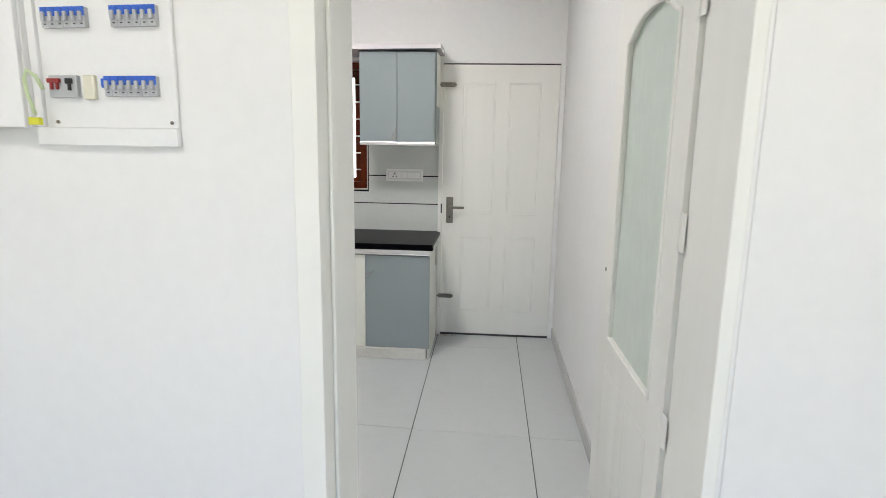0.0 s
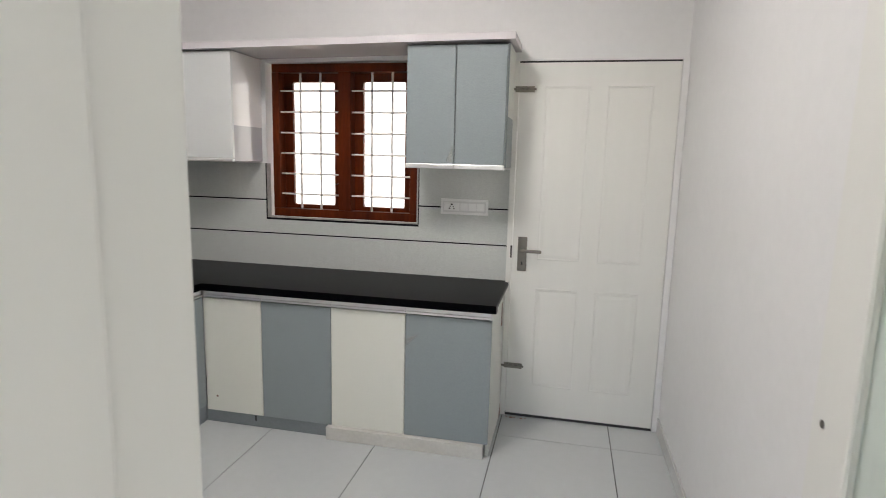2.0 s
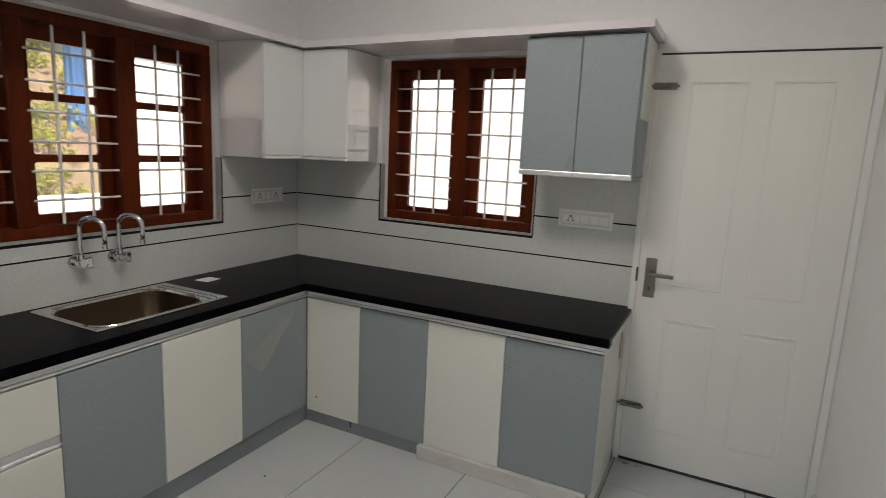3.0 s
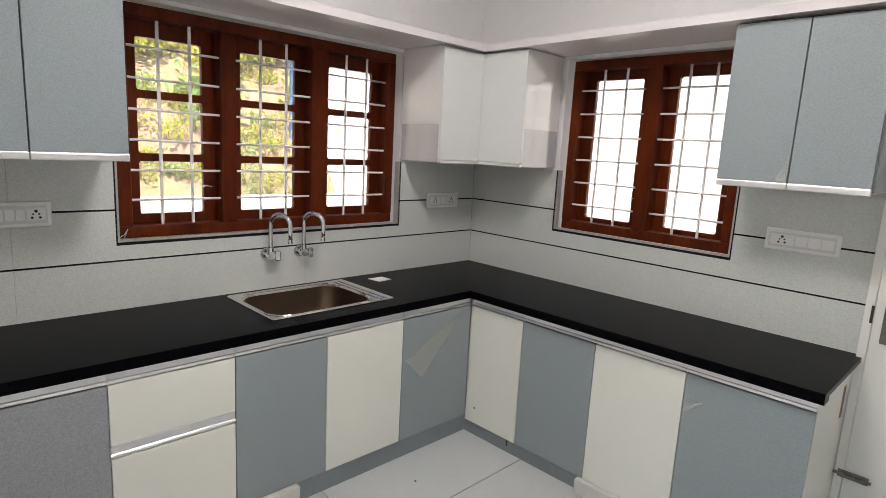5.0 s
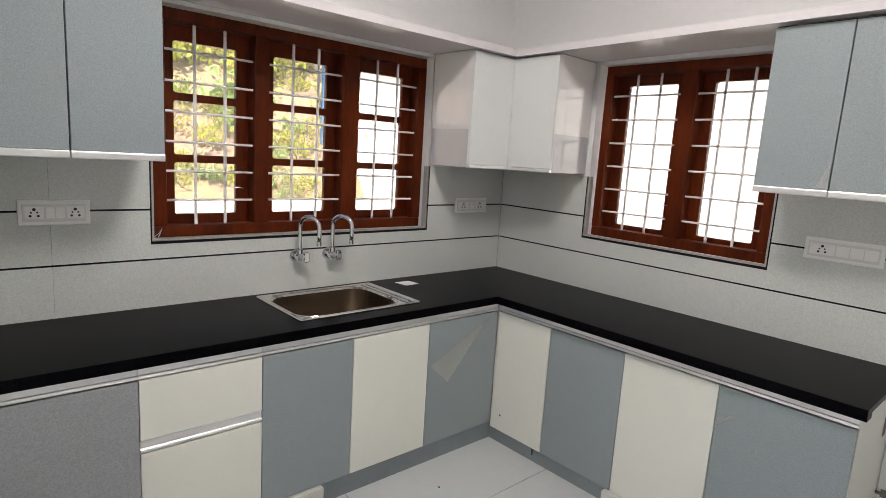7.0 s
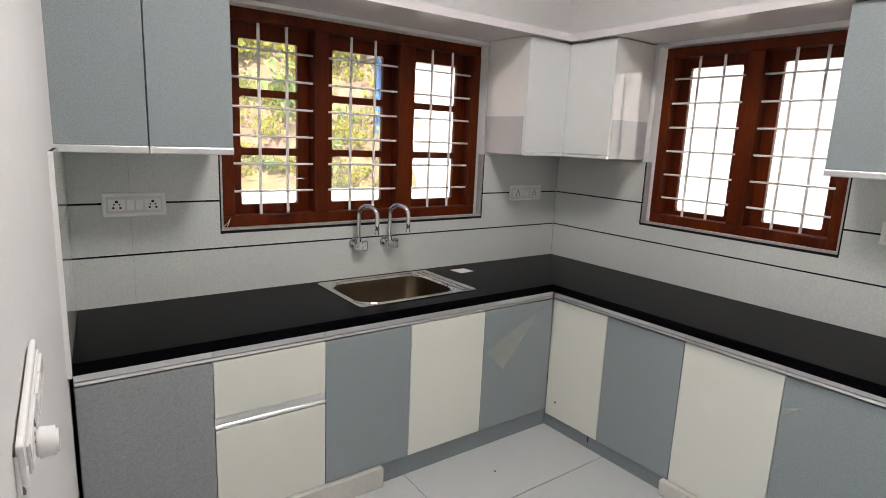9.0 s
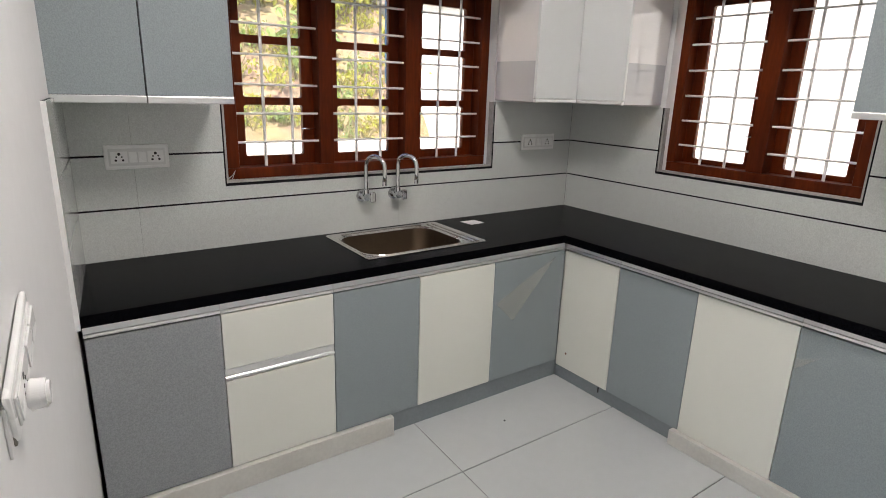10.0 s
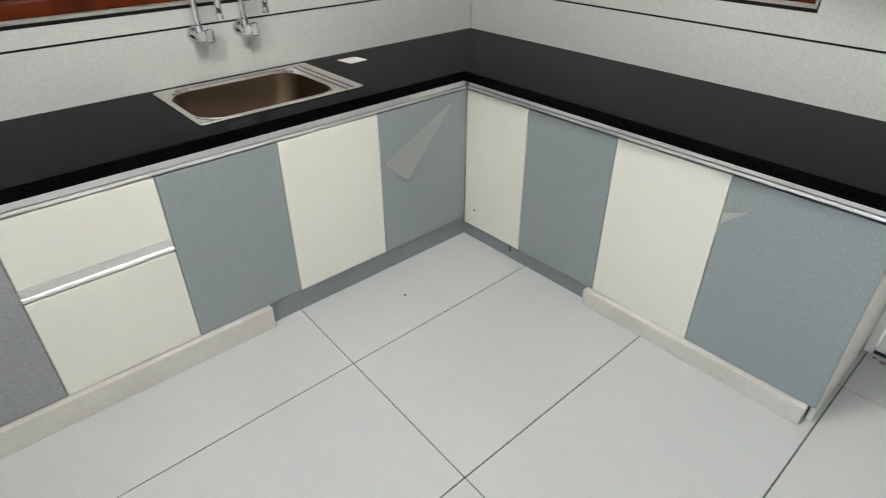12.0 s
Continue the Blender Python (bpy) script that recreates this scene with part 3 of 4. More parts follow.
bm = granite(0.595, -0.612, CT - 0.0205, CT, lambda x, y: (x < 0.595 or y > -0.612) and not (SX[0] < x < SX[1] and SY[0] < y < SY[1]))
bmesh.ops.bevel(bm, geom=[e for e in bm.edges if e.calc_face_angle(0) > 1 and abs(e.verts[0].co.z - e.verts[1].co.z) < 1e-4 and e.verts[0].co.z > CT - 0.01], offset=0.003, segments=2, affect="EDGES")
part("slab", bm, GRANITE, worktop)
part("front_edge", granite(0.593, -0.610, CT - 0.041, CT - 0.0212, lambda x, y: (0.54 < x < 0.593 and y < -0.55) or (-0.610 < y < -0.55 and x > 0.54)), GRANITE, worktop, "doubled granite front edge")

sink = thing("sink", "stainless steel sink set into the black worktop", "sink", at=(0.27, -1.38, CT))


def ring_loft(loops, z_list):
    bm = bmesh.new()
    made = [[bm.verts.new((x, y, z)) for x, y in lp] for lp, z in zip(loops, z_list)]
    for a, b in zip(made, made[1:]):
        for i in range(len(a)):
            j = (i + 1) % len(a)
            bm.faces.new((a[i], a[j], b[j], b[i]))
    return bm, made


def round_rect(x0, x1, y0, y1, r, k=6):
    pts = []
    for cx, cy, a in ((x1 - r, y1 - r, 0), (x0 + r, y1 - r, 90), (x0 + r, y0 + r, 180), (x1 - r, y0 + r, 270)):
        pts += [(cx + r * math.cos(radians(a + 90 * i / k)), cy + r * math.sin(radians(a + 90 * i / k))) for i in range(k + 1)]
    return pts


rim_loops = [round_rect(0.040, 0.490, -1.692, -1.048, 0.010), round_rect(0.043, 0.4885, -1.689, -1.051, 0.010), round_rect(0.090, 0.4865, -1.682, -1.136, 0.098),
             round_rect(0.094, 0.4845, -1.679, -1.140, 0.098), round_rect(0.102, 0.480, -1.672, -1.150, 0.096)]
bm, made = ring_loft(rim_loops, [CT + 0.001, CT + 0.005, CT + 0.005, CT + 0.009, CT + 0.001])
part("rim", bm, STEEL, sink, "flat polished steel rim", smooth=False)
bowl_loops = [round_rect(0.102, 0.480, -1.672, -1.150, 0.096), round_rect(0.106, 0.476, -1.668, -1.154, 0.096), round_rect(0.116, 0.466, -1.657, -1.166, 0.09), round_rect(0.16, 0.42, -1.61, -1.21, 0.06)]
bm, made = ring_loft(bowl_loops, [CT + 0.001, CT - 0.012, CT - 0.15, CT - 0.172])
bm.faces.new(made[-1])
part("bowl", bm, BOWL, sink, "deep brushed steel bowl, its shade put into a dark colour", smooth=True)
part("drain", cyl((0.275, -1.385, CT - 0.1715), (0.275, -1.385, CT - 0.166), 0.042, 20, bevel=0.002), CHROME, sink, "round chrome drain")
for y in (-1.118, -1.088):
    part("rim_ridge", box(0.07, 0.478, y - 0.006, y + 0.006, CT + 0.004, CT + 0.011, 0.003), STEEL, sink)
part("rim_ridge", box(0.066, 0.078, -1.62, -1.16, CT + 0.004, CT + 0.011, 0.003), STEEL, sink)


def tap(y):
    """A wall tap: flange, valve body with a small lever, and a swan-neck spout over the sink."""
    z = 0.994
    t = thing("wall_tap", "chrome wall tap with swan-neck spout over the sink", "tap", "taps over the sink", at=(0.003, y, z))
    part("flange", cyl((0.002, y, z), (0.014, y, z), 0.033, 20, r2=0.027, bevel=0.002), CHROME, t)
    part("body", cyl((0.012, y, z), (0.066, y, z), 0.019, 16, bevel=0.003), CHROME, t)
    part("lever", box(0.046, 0.066, y + 0.018, y + 0.046, z - 0.028, z + 0.022, 0.005), CHROME, t)
    part("valve", cyl((0.050, y, z), (0.050, y + 0.032, z), 0.014, 14, bevel=0.002), CHROME, t)
    pts = [(0.046, y, z), (0.046, y, 1.04), (0.046, y, 1.09), (0.046, y, 1.148)]
    pts += [(0.046 + 0.050 * (1 - math.cos(a)), y + 0.050 * (1 - math.cos(a)) / 2, 1.148 + 0.050 * math.sin(a)) for a in [math.pi * i / 12 for i in range(1, 13)]]
    pts += [(0.146, y + 0.05, 1.11), (0.146, y + 0.05, 1.072)]
    part("spout", tube(pts, 0.0108, 14), CHROME, t, smooth=True)
    part("spout_collar", cyl((0.046, y, z + 0.012), (0.046, y, z + 0.038), 0.0155, 16, bevel=0.002), CHROME, t)
    part("nozzle", cyl((0.146, y + 0.05, 1.062), (0.146, y + 0.05, 1.082), 0.0122, 14, bevel=0.001), CHROME, t)
    return t


tap(-1.472)
tap(-1.290)

# small card left on the worktop
card = extrude([(0, 0), (0.088, 0.012), (0.080, 0.105), (0.004, 0.094)], 0.0015, Matrix.Translation((0.095, -0.915, CT + 0.0006)))
tagged(part("paper_card", card, PAPER), "small pinkish white card lying on the black worktop", "card")

# ---- wall cabinets ----
def wall_cabinet(name, m, a, b, split, v0, v1, label):
    cab = thing(name, label, "wall cabinet", "wall cabinets", at=m @ Vector(((a + b) / 2, v0, 0.16)))
    part("carcass", moved(box(a + 0.002, b - 0.002, v0 + 0.012, v1, 0.006, 0.311), m), CARCASS, cab)
    for u0, u1 in ((a, split), (split, b)):
        door = part("cabinet_door", moved(box(u0 + 0.0022, u1 - 0.0022, v0 + 0.026, v1 - 0.008, 0.3125, 0.331, 0.0016), m), GREY, cab, "grey-blue laminate door")
        part("door_strip", moved(box(u0 + 0.001, u1 - 0.001, v0, v0 + 0.025, 0.3125, 0.336, 0.003), m), ALU, door, "aluminium pull strip")
    # thin near-black sheet stands for the shade between the doors
    part("door_gap_shade", moved(box(a + 0.004, b - 0.004, v0 + 0.02, v1 - 0.001, 0.3112, 0.3122), m), DARK, cab)
    return cab


cab_l = wall_cabinet("wall_cabinet", LEFT, -2.752, -2.160, -2.452, 1.448, slab_z - 0.002, "grey-blue two-door wall cabinet against the end wall")
part("side_panel", moved(box(-2.1605, -2.157, 1.462, slab_z - 0.004, 0.004, 0.311), LEFT), GLOSS_WHITE, cab_l)
cab_r = wall_cabinet("wall_cabinet", BACK, 1.662, 2.190, 1.925, 1.466, slab_z + 0.013, "grey-blue two-door wall cabinet beside the back door")
part("side_panel", box(2.1885, 2.196, -0.311, -0.004, 1.478, slab_z + 0.012, 0.001), GREY, cab_r, "side panel, grey where the film is gone")
part("side_film", box(2.1962, 2.1975, -0.309, -0.006, 1.74, slab_z + 0.011), CREAM, cab_r, "white protective film on the side")
flap([(1.880, -0.3318, 1.50), (1.917, -0.333, 1.59), (1.917, -0.3318, 1.50)], front(cab_r, top=False), (0, -0.003, 0))
# torn scraps of film left near the lower corners
flap([(1.762, -0.3318, 1.540), (1.766, -0.333, 1.556), (1.774, -0.3318, 1.537)], front(cab_r, top=False), (0, -0.004, 0))
flap([(0.3318, -2.746, 1.520), (0.333, -2.722, 1.512), (0.3318, -2.738, 1.532)], front(cab_l, top=False), (0.004, 0, 0))

corner = thing("corner_wall_cabinet", "white L-shaped corner wall cabinet with two doors between the windows", "wall cabinet", "wall cabinets", at=(0.2, -0.2, 1.48))
CZ0, CZ1 = 1.472, slab_z - 0.002
part("carcass", grid_solid([0.004, 0.316, 0.638], [-0.638, -0.316, -0.004], lambda x, y: x < 0.316 or y > -0.316, CZ1 - CZ0 - 0.012, Matrix.Translation((0, 0, CZ0 + 0.012))), GLOSS_WHITE, corner)
corner_door_a = part("cabinet_door", box(0.3175, 0.336, -0.642, -0.3363, CZ0 + 0.020, CZ1 - 0.008, 0.0016), PALE, corner, "white laminate door")
corner_door_b = part("cabinet_door", box(0.3363, 0.642, -0.336, -0.3175, CZ0 + 0.020, CZ1 - 0.008, 0.0016), PALE, corner, "white laminate door")
part("door_strip", box(0.3175, 0.339, -0.641, -0.340, CZ0, CZ0 + 0.017, 0.003), ALU, corner_door_a, "aluminium pull strip")
part("door_strip", box(0.340, 0.641, -0.339, -0.3175, CZ0, CZ0 + 0.017, 0.003), ALU, corner_door_b, "aluminium pull strip")
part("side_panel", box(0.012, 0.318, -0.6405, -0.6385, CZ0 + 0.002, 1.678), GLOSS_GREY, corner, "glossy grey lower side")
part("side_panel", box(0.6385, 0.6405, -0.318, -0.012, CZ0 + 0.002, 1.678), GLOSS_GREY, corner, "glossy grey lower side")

# ---- sockets and switches ----
def socket_plate(m, u0, u1, v0, v1, modules, label):
    """modules: a letter each: s three-pin socket, w rocker switch, from own left to right."""
    sp = thing("switch_plate", label, "switch plate", "switch plates", at=m @ Vector(((u0 + u1) / 2, (v0 + v1) / 2, 0.003)))
    part("plate", moved(box(u0, u1, v0, v1, 0.003, 0.013, 0.004), m), PLASTIC, sp)
    # darker bed gives the modules their shaded gap lines
    part("inner_plate", moved(box(u0 + 0.014, u1 - 0.014, v0 + 0.014, v1 - 0.014, 0.0125, 0.0165, 0.0015), m), PLASTIC_SHADE, sp)
    inner0, inner1 = u0 + 0.018, u1 - 0.018
    weights = [2 if q == "s" else 1 for q in modules]
    step, cur, vm = (inner1 - inner0) / sum(weights), inner0, (v0 + v1) / 2
    for q, wgt in zip(modules, weights):
        c0, c1 = cur, cur + wgt * step
        cur = c1
        uc = (c0 + c1) / 2
        if q == "w":
            part("rocker", moved(box(c0 + 0.002, c1 - 0.002, vm - 0.021, vm + 0.021, 0.016, 0.0205, 0.0015), m), PLASTIC, sp)
        elif q == "s":
            face = part("socket_face", moved(box(c0 + 0.003, c1 - 0.003, vm - 0.023, vm + 0.023, 0.016, 0.0185, 0.0012), m), PLASTIC, sp)
            for du, dv, r in ((0, 0.013, 0.0058), (-0.0125, -0.011, 0.0046), (0.0125, -0.011, 0.0046), (-0.0095, 0.002, 0.0034), (0.0095, 0.002, 0.0034)):
                part("pin_hole", moved(cyl((uc + du, vm + dv, 0.0182), (uc + du, vm + dv, 0.0190), r, 10), m), SOCKET, face)
    return sp


socket_plate(LEFT, -2.578, -2.348, 1.183, 1.278, "swws", "white socket and switch plate on grey tiles")
socket_plate(LEFT, -0.420, -0.150, 1.185, 1.278, "sws", "white socket plate on grey tiles in the corner")
socket_plate(BACK, 1.790, 2.072, 1.195, 1.288, "swww", "white socket and switch plate under the wall cabinet")
SOUTH = SKEW @ axes((0, 0, 0), (-1, 0, 0), (0, 0, 1))       # own z into the kitchen, own x to -x
LOOSE = SOUTH @ Matrix.Translation((-1.46, 1.19, 0)) @ Matrix.Rotation(radians(14), 4, "Z") @ Matrix.Translation((1.46, -1.19, 0))   # the plate hangs askew
plug_plate = socket_plate(LOOSE, -1.725, -1.46, 1.112, 1.19, "sww", "white switch plate hanging askew on the end wall with a plug")
part("plug", moved(cyl((-1.651, 1.128, 0.018), (-1.651, 1.128, 0.046), 0.024, 40, r2=0.021, bevel=0.004), LOOSE), PLASTIC, plug_plate, "round white plug pushed in", smooth=False)
part("back_box", moved(box(-1.715, -1.50, 1.035, 1.110, 0.0005, 0.005, 0.001), SOUTH), PLASTIC_SHADE, plug_plate, "bare wall box below the plate")
part("box_clip", moved(box(-1.700, -1.692, 1.045, 1.066, 0.0045, 0.0085, 0.001), SOUTH), NICKEL, plug_plate, "small steel clip")

# ---- back door ----
frame_d = thing("door_1", "closed white four-panel back door with nickel handle and bolts", "door", kind="structure", at=(2.64, -0.04, 0))
for a, b in ((2.192, 2.222), (3.064, 3.098)):
    part("door_frame", box(a, b, -0.044, 0.15, 0, 2.056, 0.001), DOOR if a < 2.5 else PAINT, frame_d)
part("door_frame", box(2.192, 3.098, -0.038, 0.15, 2.057, 2.069, 0.002), PAINT, frame_d)
DX0, DX1 = 2.225, 3.062
leaf = part("door_leaf", box(DX0, DX1, -0.040, -0.004, 0.0165, 2.047, 0.002), DOOR, frame_d)


def raised(parent, u0, u1, v0, v1, m, bev=0.014):
    """A raised field with a sunk moulding round it."""
    bm = bmesh.new()
    for i, (grow, z) in enumerate(((0.0, 0.0), (0.004, 0.0022), (0.012, 0.0003), (0.03, 0.0026))):
        loop = [bm.verts.new((x, y, z)) for x, y in ((u0 + grow, v0 + grow), (u1 - grow, v0 + grow), (u1 - grow, v1 - grow), (u0 + grow, v1 - grow))]
        if i:
            for k in range(4):
                bm.faces.new((prev[k], prev[(k + 1) % 4], loop[(k + 1) % 4], loop[k]))
        prev = loop
    bm.faces.new(prev)
    bm.transform(m)
    return part("door_panel", bm, DOOR, parent)


DM = axes((0, -0.0402, 0), (1, 0, 0), (0, 0, 1))
for a, b in ((2.368, 2.606), (2.700, 2.932)):
    raised(leaf, a, b, 0.96, 1.920, DM)
    raised(leaf, a, b, 0.20, 0.787, DM)
    # beads added to cast the dark line along each panel top
    for top in (1.922, 0.789):
        part("moulding", box(a, b, -0.0475, -0.0402, top - 0.003, top + 0.004, 0.001), DOOR, leaf)
handle = part("handle_plate", box(2.256, 2.308, -0.048, -0.0402, 0.890, 1.088, 0.003), NICKEL, frame_d, "dull nickel lock plate")
part("lever", join(cyl((2.282, -0.047, 1.012), (2.282, -0.085, 1.012), 0.011, 12), box(2.274, 2.392, -0.094, -0.080, 1.003, 1.021, 0.004)), NICKEL, handle)
part("keyhole", box(2.278, 2.286, -0.0489, -0.0481, 0.925, 0.945), SOCKET, handle)
part("strike_plate", box(2.214, 2.2235, -0.0495, -0.046, 0.965, 1.035), SOCKET, frame_d)


def bolt(z, x0):
    b = part("tower_bolt", box(x0, x0 + 0.105, -0.0455, -0.0403 if x0 > 2.222 else -0.0485, z - 0.016, z + 0.016, 0.001) if x0 > 2.222 else box(x0, x0 + 0.105, -0.0535, -0.0488, z - 0.016, z + 0.016, 0.001), NICKEL, frame_d, "dull nickel tower bolt")
    part("bolt_rod", cyl((x0 - 0.015, -0.0575, z), (x0 + 0.115, -0.0575, z), 0.0065, 10), NICKEL, b)
    part("bolt_knob", cyl((x0 + 0.055, -0.058, z), (x0 + 0.055, -0.080, z + 0.006), 0.006, 10, bevel=0.001), NICKEL, b)
    for dx in (0.018, 0.088):
        part("bolt_strap", box(x0 + dx - 0.008, x0 + dx + 0.008, -0.0665, -0.052, z - 0.011, z + 0.011, 0.002), NICKEL, b)


bolt(1.905, 2.205)
bolt(0.318, 2.205)
# near-black strips stand for shade above and below the leaf
part("head_gap_shade", box(DX0 - 0.002, DX1 + 0.001, -0.034, -0.01, 2.0475, 2.0565), DARK, frame_d)
part("threshold_gap_shade", box(2.196, DX1, -0.038, -0.01, 0.0005, 0.0160), DARK, frame_d)

# ---- doorway frame and open glazed door ----
doorway = thing("doorway_frame", "cream painted door frame round the kitchen doorway", "door frame", kind="structure", at=SKEW @ Vector((2.6, -0.1, 0)))


def lining(u0, u1, z0, z1, stop_u0, stop_u1, sz0, sz1, inner=0.004):
    part("jamb", moved(box(u0, u1, -WT - 0.004, inner, z0, z1, 0.003), SKEW), JAMB, doorway)
    if stop_u0:
        part("stop", moved(box(stop_u0, stop_u1, -0.172, -0.086, sz0, sz1, 0.004), SKEW), JAMB, doorway)


lining(2.184, 2.242, 0, 2.078, 2.2422, 2.252, 0, 2.018)
lining(3.0735, 3.102, 0, 2.078, 0, 0, 0, 2.018, inner=0.108)
part("head", moved(box(2.2422, 3.0733, -WT - 0.004, 0.004, 2.03, 2.078, 0.003), SKEW), JAMB, doorway)
part("stop", moved(box(2.2525, 3.0730, -0.172, -0.086, 2.018, 2.0298, 0.003), SKEW), JAMB, doorway)

glazed = thing("glazed_door", "open white door with an arched frosted glass light", "door", at=(3.055, -2.88, 0.0))
HINGE, FREE = Vector((3.0985, -2.858, 0)), Vector((3.086, -2.022, 0))
along = (FREE - HINGE).normalized()
GD = axes((HINGE.x, HINGE.y, 0), (along.x, along.y, 0), (0, 0, 1))    # own z points to +x, to the wall
GW = (FREE - HINGE).length
g0, g1, gz0, gs = 0.134, GW - 0.160, 0.765, 1.835


def arch_outline(grow=0.0):
    """Glass outline: straight sides, small shoulders, then a shallow arch."""
    pts = [(g0 - grow, gz0 - grow), (g1 + grow, gz0 - grow), (g1 + grow, gs)]
    rise = [(0.0, 0.014), (0.018, 0.016), (0.05, 0.030), (0.10, 0.055), (0.15, 0.071), (0.20, 0.079), (0.26, 0.081)]
    pts += [(g1 - d, gs + h + grow) for d, h in rise]
    pts += [(g0 + d, gs + h + grow) for d, h in reversed(rise)]
    pts += [(g0 - grow, gs)]
    return pts


# leaf: ring between the rectangle and the arched opening
def arched_leaf(depth):
    bm = bmesh.new()
    inner = arch_outline()
    outer = []
    for x, y in inner:
        cx, cy = GW / 2, 1.30
        dx, dy = x - cx, y - cy
        k = min((GW / 2) / abs(dx) if dx else 9e9, ((2.022 - cy) if dy > 0 else (cy - 0.012)) / abs(dy) if dy else 9e9)
        outer.append((cx + dx * k, cy + dy * k))
    for want in ((0, 0.012), (GW, 0.012), (GW, 2.022), (0, 2.022)):
        i = min(range(len(outer)), key=lambda q: (outer[q][0] - want[0]) ** 2 + (outer[q][1] - want[1]) ** 2)
        outer[i] = want
    rings = []
    for z in (0, depth):
        rings.append(([bm.verts.new((*p, z)) for p in outer], [bm.verts.new((*p, z)) for p in inner]))
    n = len(inner)
    for i in range(n):
        j = (i + 1) % n
        for o, q in rings:
            bm.faces.new((o[i], o[j], q[j], q[i]))
        bm.faces.new((rings[0][0][i], rings[0][0][j], rings[1][0][j], rings[1][0][i]))
        bm.faces.new((rings[0][1][i], rings[0][1][j], rings[1][1][j], rings[1][1][i]))
    bm.transform(GD @ Matrix.Translation((0, 0, -0.036)))
    return bm


gleaf = part("door_leaf", arched_leaf(0.034), DOOR, glazed)
part("glass_light", extrude(arch_outline(0.004), 0.005, GD @ Matrix.Translation((0, 0, -0.021))), FROST, glazed, "greenish frosted arched glass")
bead = arch_outline(0.0)
bead_pts = [GD @ Vector((x, y, -0.0365)) for x, y in bead] + [GD @ Vector((*bead[0], -0.0365))]
part("glazing_bead", tube(bead_pts, 0.007, 6), DOOR, glazed)
GP = GD @ Matrix(((1, 0, 0, 0), (0, 1, 0, 0), (0, 0, -1, -0.0362), (0, 0, 0, 1)))
raised(gleaf, 0.126, GW / 2 - 0.04, 0.20, 0.64, GP)
raised(gleaf, GW / 2 + 0.04, GW - 0.115, 0.20, 0.64, GP)
for z0, z1 in ((1.235, 1.335), (0.695, 0.79), (1.80, 1.90)):
    hinge = part("hinge", moved(box(-0.040, 0.028, z0, z1, -0.0378, -0.0362, 0.0005), GD), DOOR, glazed, "painted butt hinge")
    part("hinge_pin", moved(cyl((-0.004, z0, -0.0385), (-0.004, z1, -0.0385), 0.004, 10), GD), DOOR, hinge)

part("lock_hole", moved(cyl((GW - 0.047, 1.010, -0.0358), (GW - 0.047, 1.010, -0.0385), 0.009, 12, bevel=0.0008), GD), NICKEL, glazed, "small dark lock hole")

# ---- fuse box on the dining wall ----
FB = SKEW @ axes((0, -WT, 0), (1, 0, 0), (0, 0, 1))       # own z points into the dining space
fuse = thing("fuse_box", "open white distribution box with blue breakers on the wall", "fuse box", at=FB @ Vector((1.79, 1.6, 0)))
F0, F1, FZ0, FZ1 = 1.571, 1.923, 1.480, 1.905
W0 = 1.628


def fb(a, b, c, d, e, f, bev=0.0):
    return moved(box(a, b, c, d, e, f, bev), FB)


for args in ((F0, F1, FZ0, FZ0 + 0.040, 0.0, 0.016), (F0, F1, FZ1 - 0.03, FZ1, 0.0, 0.016), (F0, F0 + 0.020, FZ0 + 0.0405, FZ1 - 0.0305, 0.0, 0.016), (F1 - 0.010, F1, FZ0 + 0.0405, FZ1 - 0.0305, 0.0, 0.010)):
    part("box_rim", fb(*args, 0.002), BOX_PAINT, fuse)
part("cover_plate", fb(F0 + 0.0202, F1 - 0.0102, FZ0 + 0.0405, FZ1 - 0.0305, 0.0, 0.006), BOX_PAINT, fuse)
part("box_door", moved(box(F0 - 0.335, F0 - 0.004, FZ0 + 0.038, FZ1 - 0.01, 0.030, 0.042, 0.002), FB), BOX_PAINT, fuse, "box door swung open")
for a in (F0 + 0.049, F1 - 0.016):
    part("screw", moved(cyl((a, FZ0 + 0.052, 0.006), (a, FZ0 + 0.052, 0.009), 0.004, 10), FB), NICKEL, fuse)


def breaker(u, z, w=0.0183):
    b = part("breaker", fb(u + 0.0003, u + w - 0.0003, z, z + 0.042, 0.004, 0.017, 0.001), MCB_GREY, fuse)
    part("breaker_top", fb(u + 0.0006, u + w - 0.0006, z + 0.024, z + 0.043, 0.0168, 0.0195, 0.0008), MCB_BLUE, b)
    part("toggle", fb(u + 0.005, u + w - 0.005, z + 0.013, z + 0.033, 0.0172, 0.0250, 0.002), MCB_GREY, b)
    part("print", fb(u + 0.0065, u + w - 0.0065, z + 0.0065, z + 0.009, 0.0168, 0.0174), SOCKET, b)
    return b


for u0, z, n in ((1.613, 1.733, 6), (1.783, 1.733, 6), (1.755, 1.588, 7)):
    for i in range(n):
        breaker(u0 + i * 0.0183, z)
main = part("main_switch", fb(1.6150, 1.6870, 1.585, 1.633, 0.004, 0.018, 0.002), MCB_GREY, fuse, "grey main switch with red and black levers")
part("red_lever", join(fb(1.6170, 1.6490, 1.616, 1.626, 0.018, 0.026, 0.002), join(fb(1.6230, 1.6290, 1.602, 1.6165, 0.018, 0.024, 0.001), fb(1.6370, 1.6430, 1.602, 1.6165, 0.018, 0.024, 0.001))), MCB_RED, main)
